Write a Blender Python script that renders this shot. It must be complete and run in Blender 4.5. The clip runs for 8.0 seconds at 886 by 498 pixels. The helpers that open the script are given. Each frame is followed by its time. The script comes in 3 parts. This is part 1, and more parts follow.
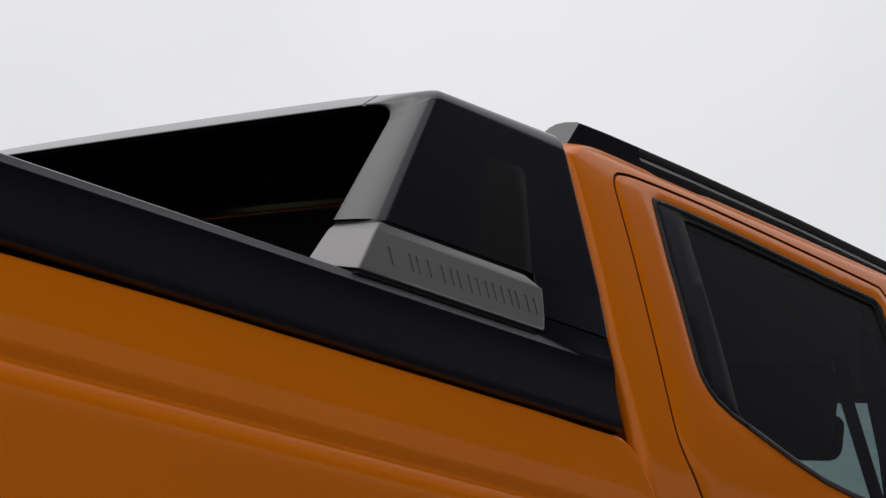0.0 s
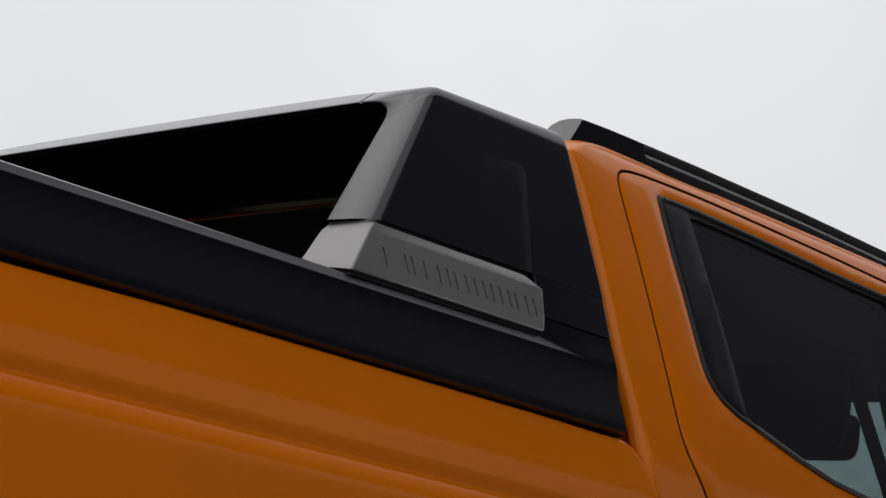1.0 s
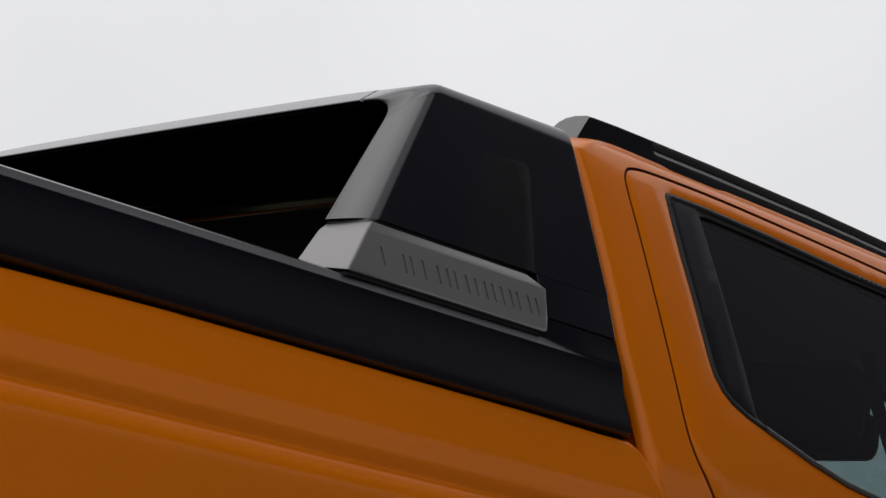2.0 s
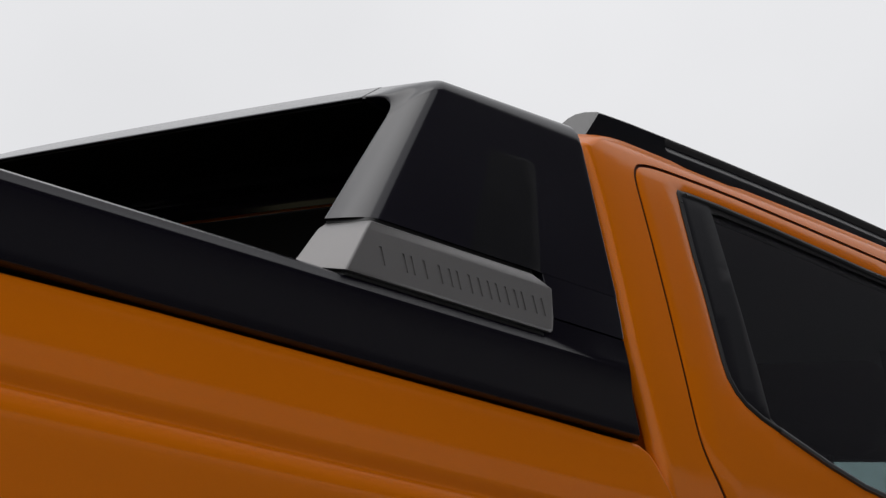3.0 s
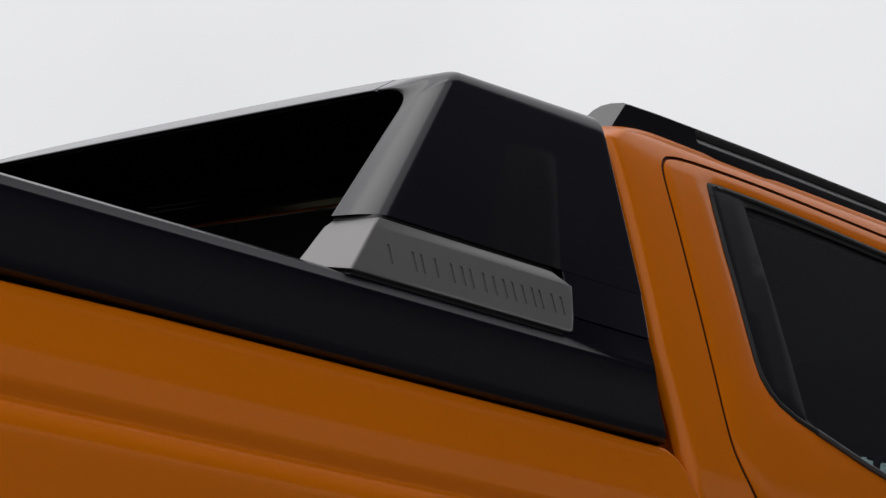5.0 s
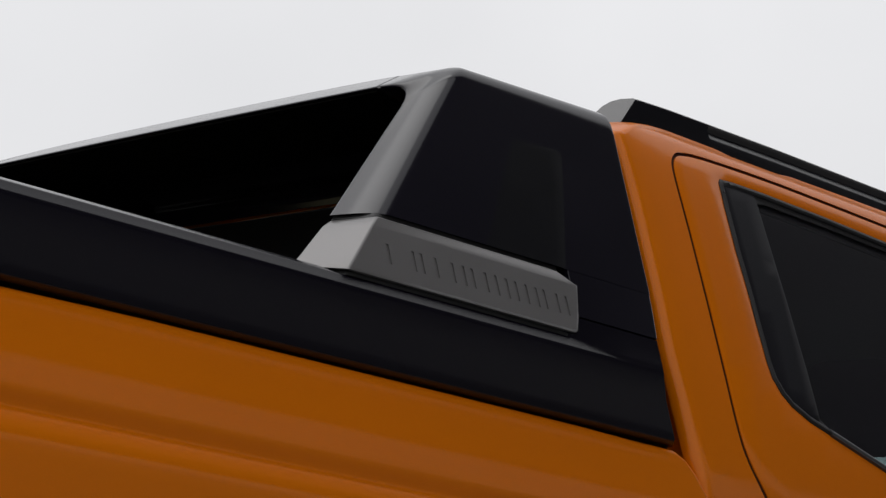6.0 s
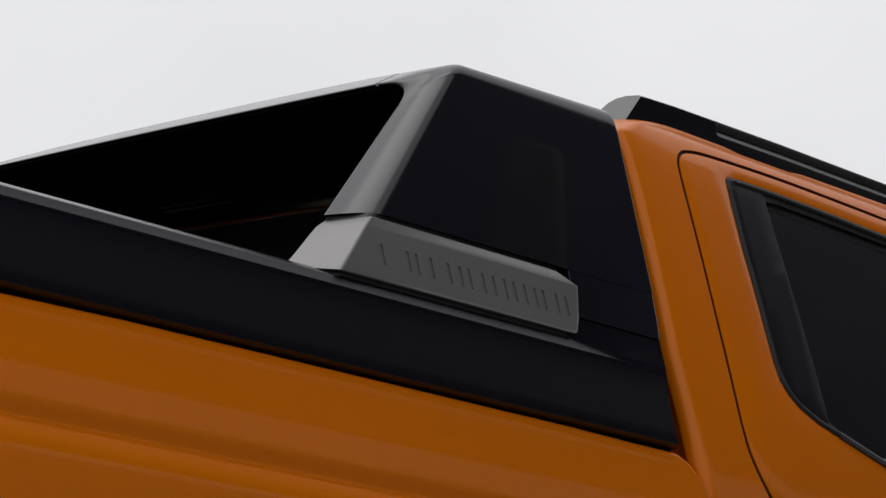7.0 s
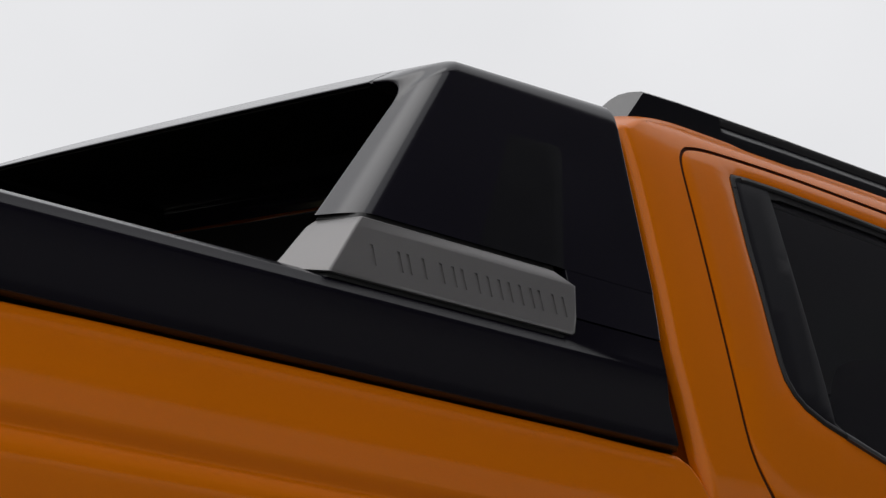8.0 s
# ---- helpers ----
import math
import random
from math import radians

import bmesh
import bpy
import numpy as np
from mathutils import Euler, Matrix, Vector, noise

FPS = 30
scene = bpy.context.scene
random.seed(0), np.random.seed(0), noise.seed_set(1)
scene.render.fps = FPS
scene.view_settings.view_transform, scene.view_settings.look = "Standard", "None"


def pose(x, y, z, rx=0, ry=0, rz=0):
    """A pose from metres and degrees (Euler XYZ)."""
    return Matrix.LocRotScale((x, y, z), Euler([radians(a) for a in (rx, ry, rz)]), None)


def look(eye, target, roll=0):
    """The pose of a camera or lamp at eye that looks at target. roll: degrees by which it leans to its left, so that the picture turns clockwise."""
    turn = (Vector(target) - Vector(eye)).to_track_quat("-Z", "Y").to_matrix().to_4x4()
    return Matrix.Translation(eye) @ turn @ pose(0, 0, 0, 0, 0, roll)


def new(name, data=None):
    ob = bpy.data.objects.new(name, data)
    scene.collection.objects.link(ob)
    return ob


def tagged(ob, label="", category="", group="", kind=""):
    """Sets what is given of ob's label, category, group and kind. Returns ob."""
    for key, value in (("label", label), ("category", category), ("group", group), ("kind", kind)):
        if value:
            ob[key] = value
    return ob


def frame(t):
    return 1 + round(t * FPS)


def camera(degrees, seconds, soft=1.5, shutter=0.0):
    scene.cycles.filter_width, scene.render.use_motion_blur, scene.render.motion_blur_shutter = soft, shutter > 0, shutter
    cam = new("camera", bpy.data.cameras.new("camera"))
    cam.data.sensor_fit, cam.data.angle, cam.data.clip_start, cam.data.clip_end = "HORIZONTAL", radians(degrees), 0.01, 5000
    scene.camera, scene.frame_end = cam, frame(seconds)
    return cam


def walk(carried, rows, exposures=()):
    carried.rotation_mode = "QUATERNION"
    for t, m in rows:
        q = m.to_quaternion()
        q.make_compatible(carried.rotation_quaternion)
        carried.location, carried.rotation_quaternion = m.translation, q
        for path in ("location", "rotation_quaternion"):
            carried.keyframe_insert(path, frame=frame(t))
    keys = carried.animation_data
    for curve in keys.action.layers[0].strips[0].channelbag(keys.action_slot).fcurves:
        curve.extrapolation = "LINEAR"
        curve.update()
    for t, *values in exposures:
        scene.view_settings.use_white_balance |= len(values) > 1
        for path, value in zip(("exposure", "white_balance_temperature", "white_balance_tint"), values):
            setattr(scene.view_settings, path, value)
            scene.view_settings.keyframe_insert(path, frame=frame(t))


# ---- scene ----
# The truck points along +x, its mid plane is y = 0, the ground is z = 0.
cam = camera(22.18, 8.0, soft=1.35)
PATH = (
    (0, -2.7513, -3.2349, 0.6825, 102.525, -7.741, -46.302),
    (0.5, -2.7163, -3.2327, 0.6973, 102.383, -7.725, -45.911),
    (1, -2.6712, -3.2206, 0.7097, 102.323, -7.648, -45.519),
    (1.5, -2.6365, -3.2256, 0.7190, 102.241, -7.651, -45.042),
    (3, -2.5182, -3.2076, 0.7451, 102.091, -7.480, -43.567),
    (3.5, -2.4809, -3.2004, 0.7554, 102.001, -7.416, -43.049),
    (4, -2.4457, -3.1832, 0.7676, 101.895, -7.343, -42.652),
    (4.5, -2.4083, -3.1754, 0.7711, 101.910, -7.279, -42.125),
    (6, -2.2971, -3.1544, 0.7999, 101.662, -7.179, -40.616),
    (6.5, -2.2609, -3.1555, 0.8102, 101.563, -7.241, -40.095),
    (7, -2.2235, -3.1510, 0.8182, 101.517, -7.199, -39.622),
    (7.5, -2.1860, -3.1418, 0.8239, 101.532, -7.095, -39.209),
    (8, -2.1494, -3.1397, 0.8359, 101.406, -7.058, -38.734),
)
walk(cam, [(row[0], pose(*row[1:])) for row in PATH])

# ---- light ----
CLOUD_LOW, CLOUD_HIGH = 0.695, 1.14
SUN_EL, SUN_AZ = 57.0, 108.0  # degrees; azimuth counted from +x towards +y
world = bpy.data.worlds.new("sky")
scene.world = world
world.use_nodes = True
wn, wl = world.node_tree.nodes, world.node_tree.links
wn.clear()
sky = wn.new("ShaderNodeTexSky")
sky.sky_type = "NISHITA"
sky.sun_disc = False
sky.sun_elevation = radians(SUN_EL)
sky.sun_rotation = radians(90.0 - SUN_AZ)
sky.dust_density = 1.5
tone = wn.new("ShaderNodeHueSaturation")
tone.inputs["Saturation"].default_value = 0.15
tone.inputs["Value"].default_value = 0.11
wl.new(sky.outputs[0], tone.inputs["Color"])
# an even cloud layer, about twice as bright overhead as at the horizon
wtc = wn.new("ShaderNodeTexCoord")
wsep = wn.new("ShaderNodeSeparateXYZ")
wl.new(wtc.outputs["Generated"], wsep.inputs[0])
rise = wn.new("ShaderNodeMapRange")
rise.inputs["From Min"].default_value = 0.0
rise.inputs["From Max"].default_value = 1.0
rise.inputs["To Min"].default_value = CLOUD_LOW
rise.inputs["To Max"].default_value = CLOUD_HIGH
wl.new(wsep.outputs["Z"], rise.inputs["Value"])
puff = wn.new("ShaderNodeTexNoise")
puff.inputs["Scale"].default_value = 3.2
puff.inputs["Detail"].default_value = 6
wl.new(wtc.outputs["Generated"], puff.inputs["Vector"])
vary = wn.new("ShaderNodeMapRange")
vary.inputs["From Min"].default_value = 0.3
vary.inputs["From Max"].default_value = 0.7
vary.inputs["To Min"].default_value = 0.955
vary.inputs["To Max"].default_value = 1.045
wl.new(puff.outputs["Fac"], vary.inputs["Value"])
level = wn.new("ShaderNodeMath")
level.operation = "MULTIPLY"
wl.new(rise.outputs["Result"], level.inputs[0])
wl.new(vary.outputs["Result"], level.inputs[1])
white = wn.new("ShaderNodeCombineColor")
for k, c in enumerate((0.993, 0.995, 1.018)):
    part_level = wn.new("ShaderNodeMath")
    part_level.operation = "MULTIPLY"
    part_level.inputs[1].default_value = c
    wl.new(level.outputs[0], part_level.inputs[0])
    wl.new(part_level.outputs[0], white.inputs[k])
cover_mix = wn.new("ShaderNodeMix")
cover_mix.data_type = "RGBA"
wl.new(tone.outputs[0], cover_mix.inputs["A"])
wl.new(white.outputs[0], cover_mix.inputs["B"])
thin = wn.new("ShaderNodeTexNoise")
thin.inputs["Scale"].default_value = 1.6
thin.inputs["Detail"].default_value = 4
wl.new(wtc.outputs["Generated"], thin.inputs["Vector"])
gaps = wn.new("ShaderNodeMapRange")
gaps.inputs["From Min"].default_value = 0.35
gaps.inputs["From Max"].default_value = 0.65
gaps.inputs["To Min"].default_value = 0.80
gaps.inputs["To Max"].default_value = 0.98
wl.new(thin.outputs["Fac"], gaps.inputs["Value"])
wl.new(gaps.outputs["Result"], cover_mix.inputs["Factor"])
bg = wn.new("ShaderNodeBackground")
bg.inputs["Strength"].default_value = 1.0
wl.new(cover_mix.outputs["Result"], bg.inputs["Color"])
wout = wn.new("ShaderNodeOutputWorld")
wl.new(bg.outputs[0], wout.inputs["Surface"])

sun_data = bpy.data.lights.new("sun", "SUN")
sun_data.energy = 0.32
sun_data.angle = radians(36)
sun_data.color = (1.0, 0.985, 0.97)
sun = new("sun", sun_data)
sd = Vector((math.cos(radians(SUN_EL)) * math.cos(radians(SUN_AZ)), math.cos(radians(SUN_EL)) * math.sin(radians(SUN_AZ)), math.sin(radians(SUN_EL))))
sun.matrix_world = look(sd * 30, (0, 0, 0))
scene.view_settings.exposure = 0.0


# ---- materials ----
def mat(name, base, rough=0.5, metal=0.0, coat=0.0, spec=0.5, grain=0.0, grain_size=400.0, wear=0.08, wear_size=6.0, flake=0.0, rough_var=0.0):
    """A principled surface with fine relief and slow variation of tone and gloss."""
    m = bpy.data.materials.new(name)
    m.use_nodes = True
    n, l = m.node_tree.nodes, m.node_tree.links
    p = n["Principled BSDF"]
    p.inputs["Roughness"].default_value = rough
    p.inputs["Metallic"].default_value = metal
    p.inputs["Coat Weight"].default_value = coat
    p.inputs["Coat Roughness"].default_value = 0.14
    p.inputs["Specular IOR Level"].default_value = spec
    tc = n.new("ShaderNodeTexCoord")
    slow = n.new("ShaderNodeTexNoise")
    slow.inputs["Scale"].default_value = wear_size
    slow.inputs["Detail"].default_value = 5
    l.new(tc.outputs["Object"], slow.inputs["Vector"])
    mix = n.new("ShaderNodeMix")
    mix.data_type = "RGBA"
    mix.inputs["A"].default_value = (*[c * (1 - wear) for c in base], 1)
    mix.inputs["B"].default_value = (*[min(1.0, c * (1 + wear)) for c in base], 1)
    l.new(slow.outputs["Fac"], mix.inputs["Factor"])
    last = mix.outputs["Result"]
    if flake:
        fl = n.new("ShaderNodeTexVoronoi")
        fl.inputs["Scale"].default_value = 1800
        l.new(tc.outputs["Object"], fl.inputs["Vector"])
        m2 = n.new("ShaderNodeMix")
        m2.data_type = "RGBA"
        m2.blend_type = "MULTIPLY"
        m2.inputs["Factor"].default_value = flake
        l.new(last, m2.inputs["A"])
        l.new(fl.outputs["Color"], m2.inputs["B"])
        last = m2.outputs["Result"]
    l.new(last, p.inputs["Base Color"])
    if rough_var:
        mr = n.new("ShaderNodeMapRange")
        mr.inputs["To Min"].default_value = max(0.0, rough - rough_var)
        mr.inputs["To Max"].default_value = rough + rough_var
        l.new(slow.outputs["Fac"], mr.inputs["Value"])
        l.new(mr.outputs["Result"], p.inputs["Roughness"])
    if grain:
        fine = n.new("ShaderNodeTexNoise")
        fine.inputs["Scale"].default_value = grain_size
        fine.inputs["Detail"].default_value = 3
        l.new(tc.outputs["Object"], fine.inputs["Vector"])
        b = n.new("ShaderNodeBump")
        b.inputs["Strength"].default_value = grain
        b.inputs["Distance"].default_value = 0.001
        l.new(fine.outputs["Fac"], b.inputs["Height"])
        l.new(b.outputs["Normal"], p.inputs["Normal"])
    return m


def glass_mat(name, tint, haze=0.0):
    """Clear tinted glass; a diffuse share paints in haze that lifts its brightness."""
    m = bpy.data.materials.new(name)
    m.use_nodes = True
    p = m.node_tree.nodes["Principled BSDF"]
    p.inputs["Base Color"].default_value = (*tint, 1)
    p.inputs["Roughness"].default_value = 0.0
    p.inputs["Transmission Weight"].default_value = 1.0 - haze
    p.inputs["IOR"].default_value = 1.45
    return m


ORANGE = mat("orange_metallic_paint", (0.69, 0.165, 0.0), 0.40, 0.13, 0.40, spec=0.04, flake=0.06, wear=0.03, grain=0.02, grain_size=60)
GLOSS = mat("gloss_black_paint", (0.0050, 0.0042, 0.0084), 0.15, 0.0, 0.0, spec=0.28, wear=0.15, grain=0.012, grain_size=60, rough_var=0.03)
SATIN = mat("satin_black_plastic", (0.0044, 0.0037, 0.0070), 0.23, spec=0.14, wear=0.2, grain=0.12, grain_size=1500, rough_var=0.05)
WEDGE = mat("satin_black_panel", (0.0040, 0.0040, 0.0054), 0.17, spec=0.34, wear=0.2, wear_size=30, grain=0.012, grain_size=60, rough_var=0.04)
RAIL = mat("satin_black_rail", (0.003, 0.003, 0.005), 0.18, spec=0.5, wear=0.2, grain=0.12, grain_size=1500, rough_var=0.05)
SEAL = mat("charcoal_window_rubber", (0.019, 0.0186, 0.0195), 0.5, spec=0.25, wear=0.15, grain=0.15, grain_size=900)
HEADLINER = mat("grey_headliner_cloth", (0.36, 0.355, 0.36), 0.9, spec=0.1, wear=0.08, grain=0.3, grain_size=700)
# for the two added sheets that darken the space under the sport bar
BACKING = mat("dull_black_backing", (0.003, 0.003, 0.003), 0.7, spec=0.08, wear=0.2, grain=0.2, grain_size=900)
EDGE = mat("gloss_black_edging", (0.004, 0.0036, 0.004), 0.22, spec=0.5, wear=0.2, grain=0.05, grain_size=900)
RUBBER = mat("black_rubber", (0.008, 0.008, 0.008), 0.5, spec=0.3, wear=0.2, grain=0.2, grain_size=900)
APPLIQUE = mat("charcoal_plastic", (0.0095, 0.0093, 0.0122), 0.50, spec=0.12, wear=0.12, grain=0.12, grain_size=1200)
BELT = mat("charcoal_molding", (0.03, 0.03, 0.032), 0.3, spec=0.5, wear=0.1, grain=0.1, grain_size=1200)
SILVER = mat("silver_grey_paint", (0.170, 0.163, 0.162), 0.35, 0.55, wear=0.05, grain=0.1, grain_size=1400, flake=0.1, rough_var=0.05)
LINER = mat("black_bed_liner", (0.008, 0.008, 0.008), 0.7, spec=0.15, wear=0.25, grain=0.4, grain_size=300)
TRIM_IN = mat("dark_cabin_trim", (0.02, 0.02, 0.021), 0.75, wear=0.2, grain=0.3, grain_size=500)
FABRIC = mat("black_seat_fabric", (0.015, 0.015, 0.016), 0.85, wear=0.25, grain=0.4, grain_size=700)
TYRE = mat("tyre_rubber", (0.02, 0.02, 0.02), 0.8, wear=0.25, grain=0.4, grain_size=200)
ALLOY = mat("dark_alloy", (0.12, 0.12, 0.125), 0.35, 0.8, wear=0.1, grain=0.05)
TINTED = glass_mat("privacy_glass", (0.38, 0.370, 0.43), 0.021)
GREEN = glass_mat("green_tinted_glass", (0.38, 0.58, 0.50))
# brown for the orange flange in the door gaps, its shade painted in
FLANGE = mat("shaded_flange_brown", (0.05, 0.013, 0.004), 0.6, spec=0.1, wear=0.2, grain=0.1, grain_size=900)
LAMP = mat("red_lens", (0.35, 0.01, 0.01), 0.1, coat=0.5)
CLEAR = mat("headlamp_lens", (0.5, 0.5, 0.52), 0.08, 0.4, coat=1.0)


def ground_mat():
    """Worn asphalt that gives way to dry grass on the far side of the truck."""
    m = mat("worn_asphalt", (0.18, 0.18, 0.181), 0.85, wear=0.3, wear_size=0.35, grain=0.6, grain_size=90)
    n, l = m.node_tree.nodes, m.node_tree.links
    p = n["Principled BSDF"]
    asphalt = p.inputs["Base Color"].links[0].from_socket
    tc = n.new("ShaderNodeTexCoord")
    sep = n.new("ShaderNodeSeparateXYZ")
    l.new(tc.outputs["Object"], sep.inputs[0])
    tufts = n.new("ShaderNodeTexNoise")
    tufts.inputs["Scale"].default_value = 1.4
    tufts.inputs["Detail"].default_value = 8
    l.new(tc.outputs["Object"], tufts.inputs["Vector"])
    edge = n.new("ShaderNodeMath")
    edge.operation = "ADD"
    l.new(sep.outputs["Y"], edge.inputs[0])
    l.new(tufts.outputs["Fac"], edge.inputs[1])
    where = n.new("ShaderNodeMapRange")
    where.inputs["From Min"].default_value = 3.6
    where.inputs["From Max"].default_value = 3.9
    l.new(edge.outputs[0], where.inputs["Value"])
    grass = n.new("ShaderNodeMix")
    grass.data_type = "RGBA"
    grass.inputs["A"].default_value = (0.15, 0.14, 0.055, 1)
    grass.inputs["B"].default_value = (0.30, 0.27, 0.13, 1)
    l.new(tufts.outputs["Fac"], grass.inputs["Factor"])
    both = n.new("ShaderNodeMix")
    both.data_type = "RGBA"
    l.new(where.outputs["Result"], both.inputs["Factor"])
    l.new(asphalt, both.inputs["A"])
    l.new(grass.outputs["Result"], both.inputs["B"])
    l.new(both.outputs["Result"], p.inputs["Base Color"])
    return m


# ---- mesh helpers ----
def put(name, bm, material, parent=None, label="", smooth=40, flip=True):
    """One bmesh as one mesh object under its parent."""
    if flip:
        bmesh.ops.recalc_face_normals(bm, faces=bm.faces)
    me = bpy.data.meshes.new(name)
    bm.to_mesh(me)
    bm.free()
    me.materials.append(material)
    if smooth:
        me.polygons.foreach_set("use_smooth", [True] * len(me.polygons))
        me.set_sharp_from_angle(angle=radians(smooth))
    ob = new(name, me)
    ob.parent = parent
    return tagged(ob, label)


def loft(bm, rows, closed=False, caps=False, skip=None):
    """Quads between rows of points. closed: each row is a ring. skip(i, j): leave that quad out."""
    vs = [[bm.verts.new(p) for p in row] for row in rows]
    n = len(vs[0])
    for i in range(len(vs) - 1):
        for j in range(n if closed else n - 1):
            if skip and skip(i, j):
                continue
            k = (j + 1) % n
            bm.faces.new((vs[i][j], vs[i][k], vs[i + 1][k], vs[i + 1][j]))
    if caps:
        bm.faces.new(vs[0])
        bm.faces.new(list(reversed(vs[-1])))
    return vs


def curve_through(pts, n):
    """A smooth line through knots (Catmull-Rom), n steps a span."""
    p = [np.array(q, float) for q in pts]
    p = [2 * p[0] - p[1], *p, 2 * p[-1] - p[-2]]
    out = []
    for i in range(1, len(p) - 2):
        for k in range(n):
            t = k / n
            out.append(0.5 * (2 * p[i] + (p[i + 1] - p[i - 1]) * t + (2 * p[i - 1] - 5 * p[i] + 4 * p[i + 1] - p[i + 2]) * t**2 + (3 * p[i] - p[i - 1] - 3 * p[i + 1] + p[i + 2]) * t**3))
    out.append(p[-2])
    return [tuple(float(c) for c in q) for q in out]


def dense(loop, step):
    out = []
    for a, b in zip(loop, loop[1:] + loop[:1]):
        k = max(1, int(math.dist(a, b) / step + 0.5))
        out += [(a[0] + (b[0] - a[0]) * i / k, a[1] + (b[1] - a[1]) * i / k) for i in range(k)]
    return out


def area(loop):
    return 0.5 * sum(a[0] * b[1] - b[0] * a[1] for a, b in zip(loop, loop[1:] + loop[:1]))


def offset(loop, d):
    """The loop moved inwards by d (outwards if negative)."""
    if area(loop) < 0:
        loop = loop[::-1]
    out = []
    for i, p in enumerate(loop):
        a, b = loop[i - 1], loop[(i + 1) % len(loop)]
        e1, e2 = Vector((p[0] - a[0], p[1] - a[1])), Vector((b[0] - p[0], b[1] - p[1]))
        if e1.length < 1e-9 or e2.length < 1e-9:
            continue
        e1.normalize(), e2.normalize()
        n1, n2 = Vector((-e1.y, e1.x)), Vector((-e2.y, e2.x))
        m = n1 + n2
        k = d / max(0.35, 1 + n1.dot(n2))
        out.append((p[0] + m.x * k, p[1] + m.y * k, p))
    # corners tighter than the offset would fold over: drop what runs backwards
    kept = []
    for a, b in zip(out, out[1:] + out[:1]):
        way = (b[2][0] - a[2][0]) * (b[0] - a[0]) + (b[2][1] - a[2][1]) * (b[1] - a[1])
        if way > 0:
            kept.append((a[0], a[1]))
    return kept


def inside(p, loop):
    c = False
    for a, b in zip(loop, loop[1:] + loop[:1]):
        if (a[1] > p[1]) != (b[1] > p[1]) and p[0] < (b[0] - a[0]) * (p[1] - a[1]) / (b[1] - a[1]) + a[0]:
            c = not c
    return c


def rounded(loop, r, n=4):
    """Corners of a loop turned into arcs of about r."""
    out = []
    for i, p in enumerate(loop):
        a, b = Vector(loop[i - 1]), Vector(loop[(i + 1) % len(loop)])
        q = Vector(p)
        k = min(r, 0.45 * (a - q).length, 0.45 * (b - q).length)
        s, e = q + (a - q).normalized() * k, q + (b - q).normalized() * k
        for t in range(n + 1):
            u = t / n
            v = s * (1 - u) ** 2 + q * 2 * u * (1 - u) + e * u * u
            out.append((v.x, v.y))
    return out


def panel(bm, outer, holes, lift, step=0.04, rim=0.012, edge=0.0015, fillet=0.004, shut=False, extra=()):
    """A curved sheet with turned-in edges: outer and holes are loops of (u, v), lift(u, v, depth) their place."""
    from mathutils.geometry import delaunay_2d_cdt

    loops = [dense(outer, step * 0.5)] + [dense(h, step * 0.5) for h in holes]
    pts, edges, border = [], [], set()
    for lp in loops:
        base = len(pts)
        pts += lp
        border.update(range(base, base + len(lp)))
        edges += [(base + i, base + (i + 1) % len(lp)) for i in range(len(lp))]
    soft = [offset(loops[0], fillet)] + [offset(h, -fillet) for h in loops[1:]]
    for lp in soft:
        pts += [q for q in lp if inside(q, loops[0]) and not any(inside(q, h) for h in loops[1:])]
    pts += [(float(q[0]), float(q[1])) for q in extra if inside(q, loops[0]) and not any(inside(q, h) for h in loops[1:])]
    us, ws = [q[0] for q in outer], [q[1] for q in outer]
    wide = [offset(loops[0], fillet * 2.2)] + [offset(h, -fillet * 2.2) for h in loops[1:]]
    u = min(us) + step / 2
    while u < max(us):
        w = min(ws) + step / 2
        while w < max(ws):
            if inside((u, w), wide[0]) and not any(inside((u, w), h) for h in wide[1:]):
                pts.append((u, w))
            w += step
        u += step
    res = delaunay_2d_cdt([Vector(q) for q in pts], edges, [], 0, 1e-6)
    verts, faces, orig = res[0], res[2], res[3]
    onedge = [any(o in border for o in os) for os in orig]
    made = [bm.verts.new(lift(v.x, v.y, edge if e else 0.0)) for v, e in zip(verts, onedge)]
    kept = []
    for f in faces:
        c = sum((verts[i] for i in f), Vector((0, 0))) / len(f)
        if inside(c, loops[0]) and not any(inside(c, h) for h in loops[1:]):
            kept.append(bm.faces.new([made[i] for i in f]))
    back = {}
    if shut:
        for i, v in enumerate(verts):
            back[i] = bm.verts.new(lift(v.x, v.y, rim - (edge if onedge[i] else 0)))
        index = {v: i for i, v in enumerate(made)}
        for f in kept:
            bm.faces.new([back[index[v]] for v in reversed(f.verts)])
    rim_edges = [e for e in {e for f in kept for e in f.edges} if len(e.link_faces) == 1]
    index = {v: i for i, v in enumerate(made)}
    for e in rim_edges:
        a, b = (index[v] for v in e.verts)
        for i in (a, b):
            if i not in back:
                back[i] = bm.verts.new(lift(verts[i].x, verts[i].y, rim))
        bm.faces.new((made[a], made[b], back[b], back[a]))
    for v in [v for v in bm.verts if not v.link_faces]:
        bm.verts.remove(v)
    return bm


def block(bm, lo, hi, r=0.01):
    """A box with rounded edges."""
    t = bmesh.new()
    bmesh.ops.create_cube(t, size=1)
    for v in t.verts:
        v.co = Vector([(a + b) / 2 + c * (b - a) for a, b, c in zip(lo, hi, v.co)])
    bmesh.ops.bevel(t, geom=t.edges[:], offset=r, segments=3, profile=0.5, affect="EDGES")
    tmp = bpy.data.meshes.new("tmp")
    t.to_mesh(tmp)
    t.free()
    bm.from_mesh(tmp)
    bpy.data.meshes.remove(tmp)
    return bm


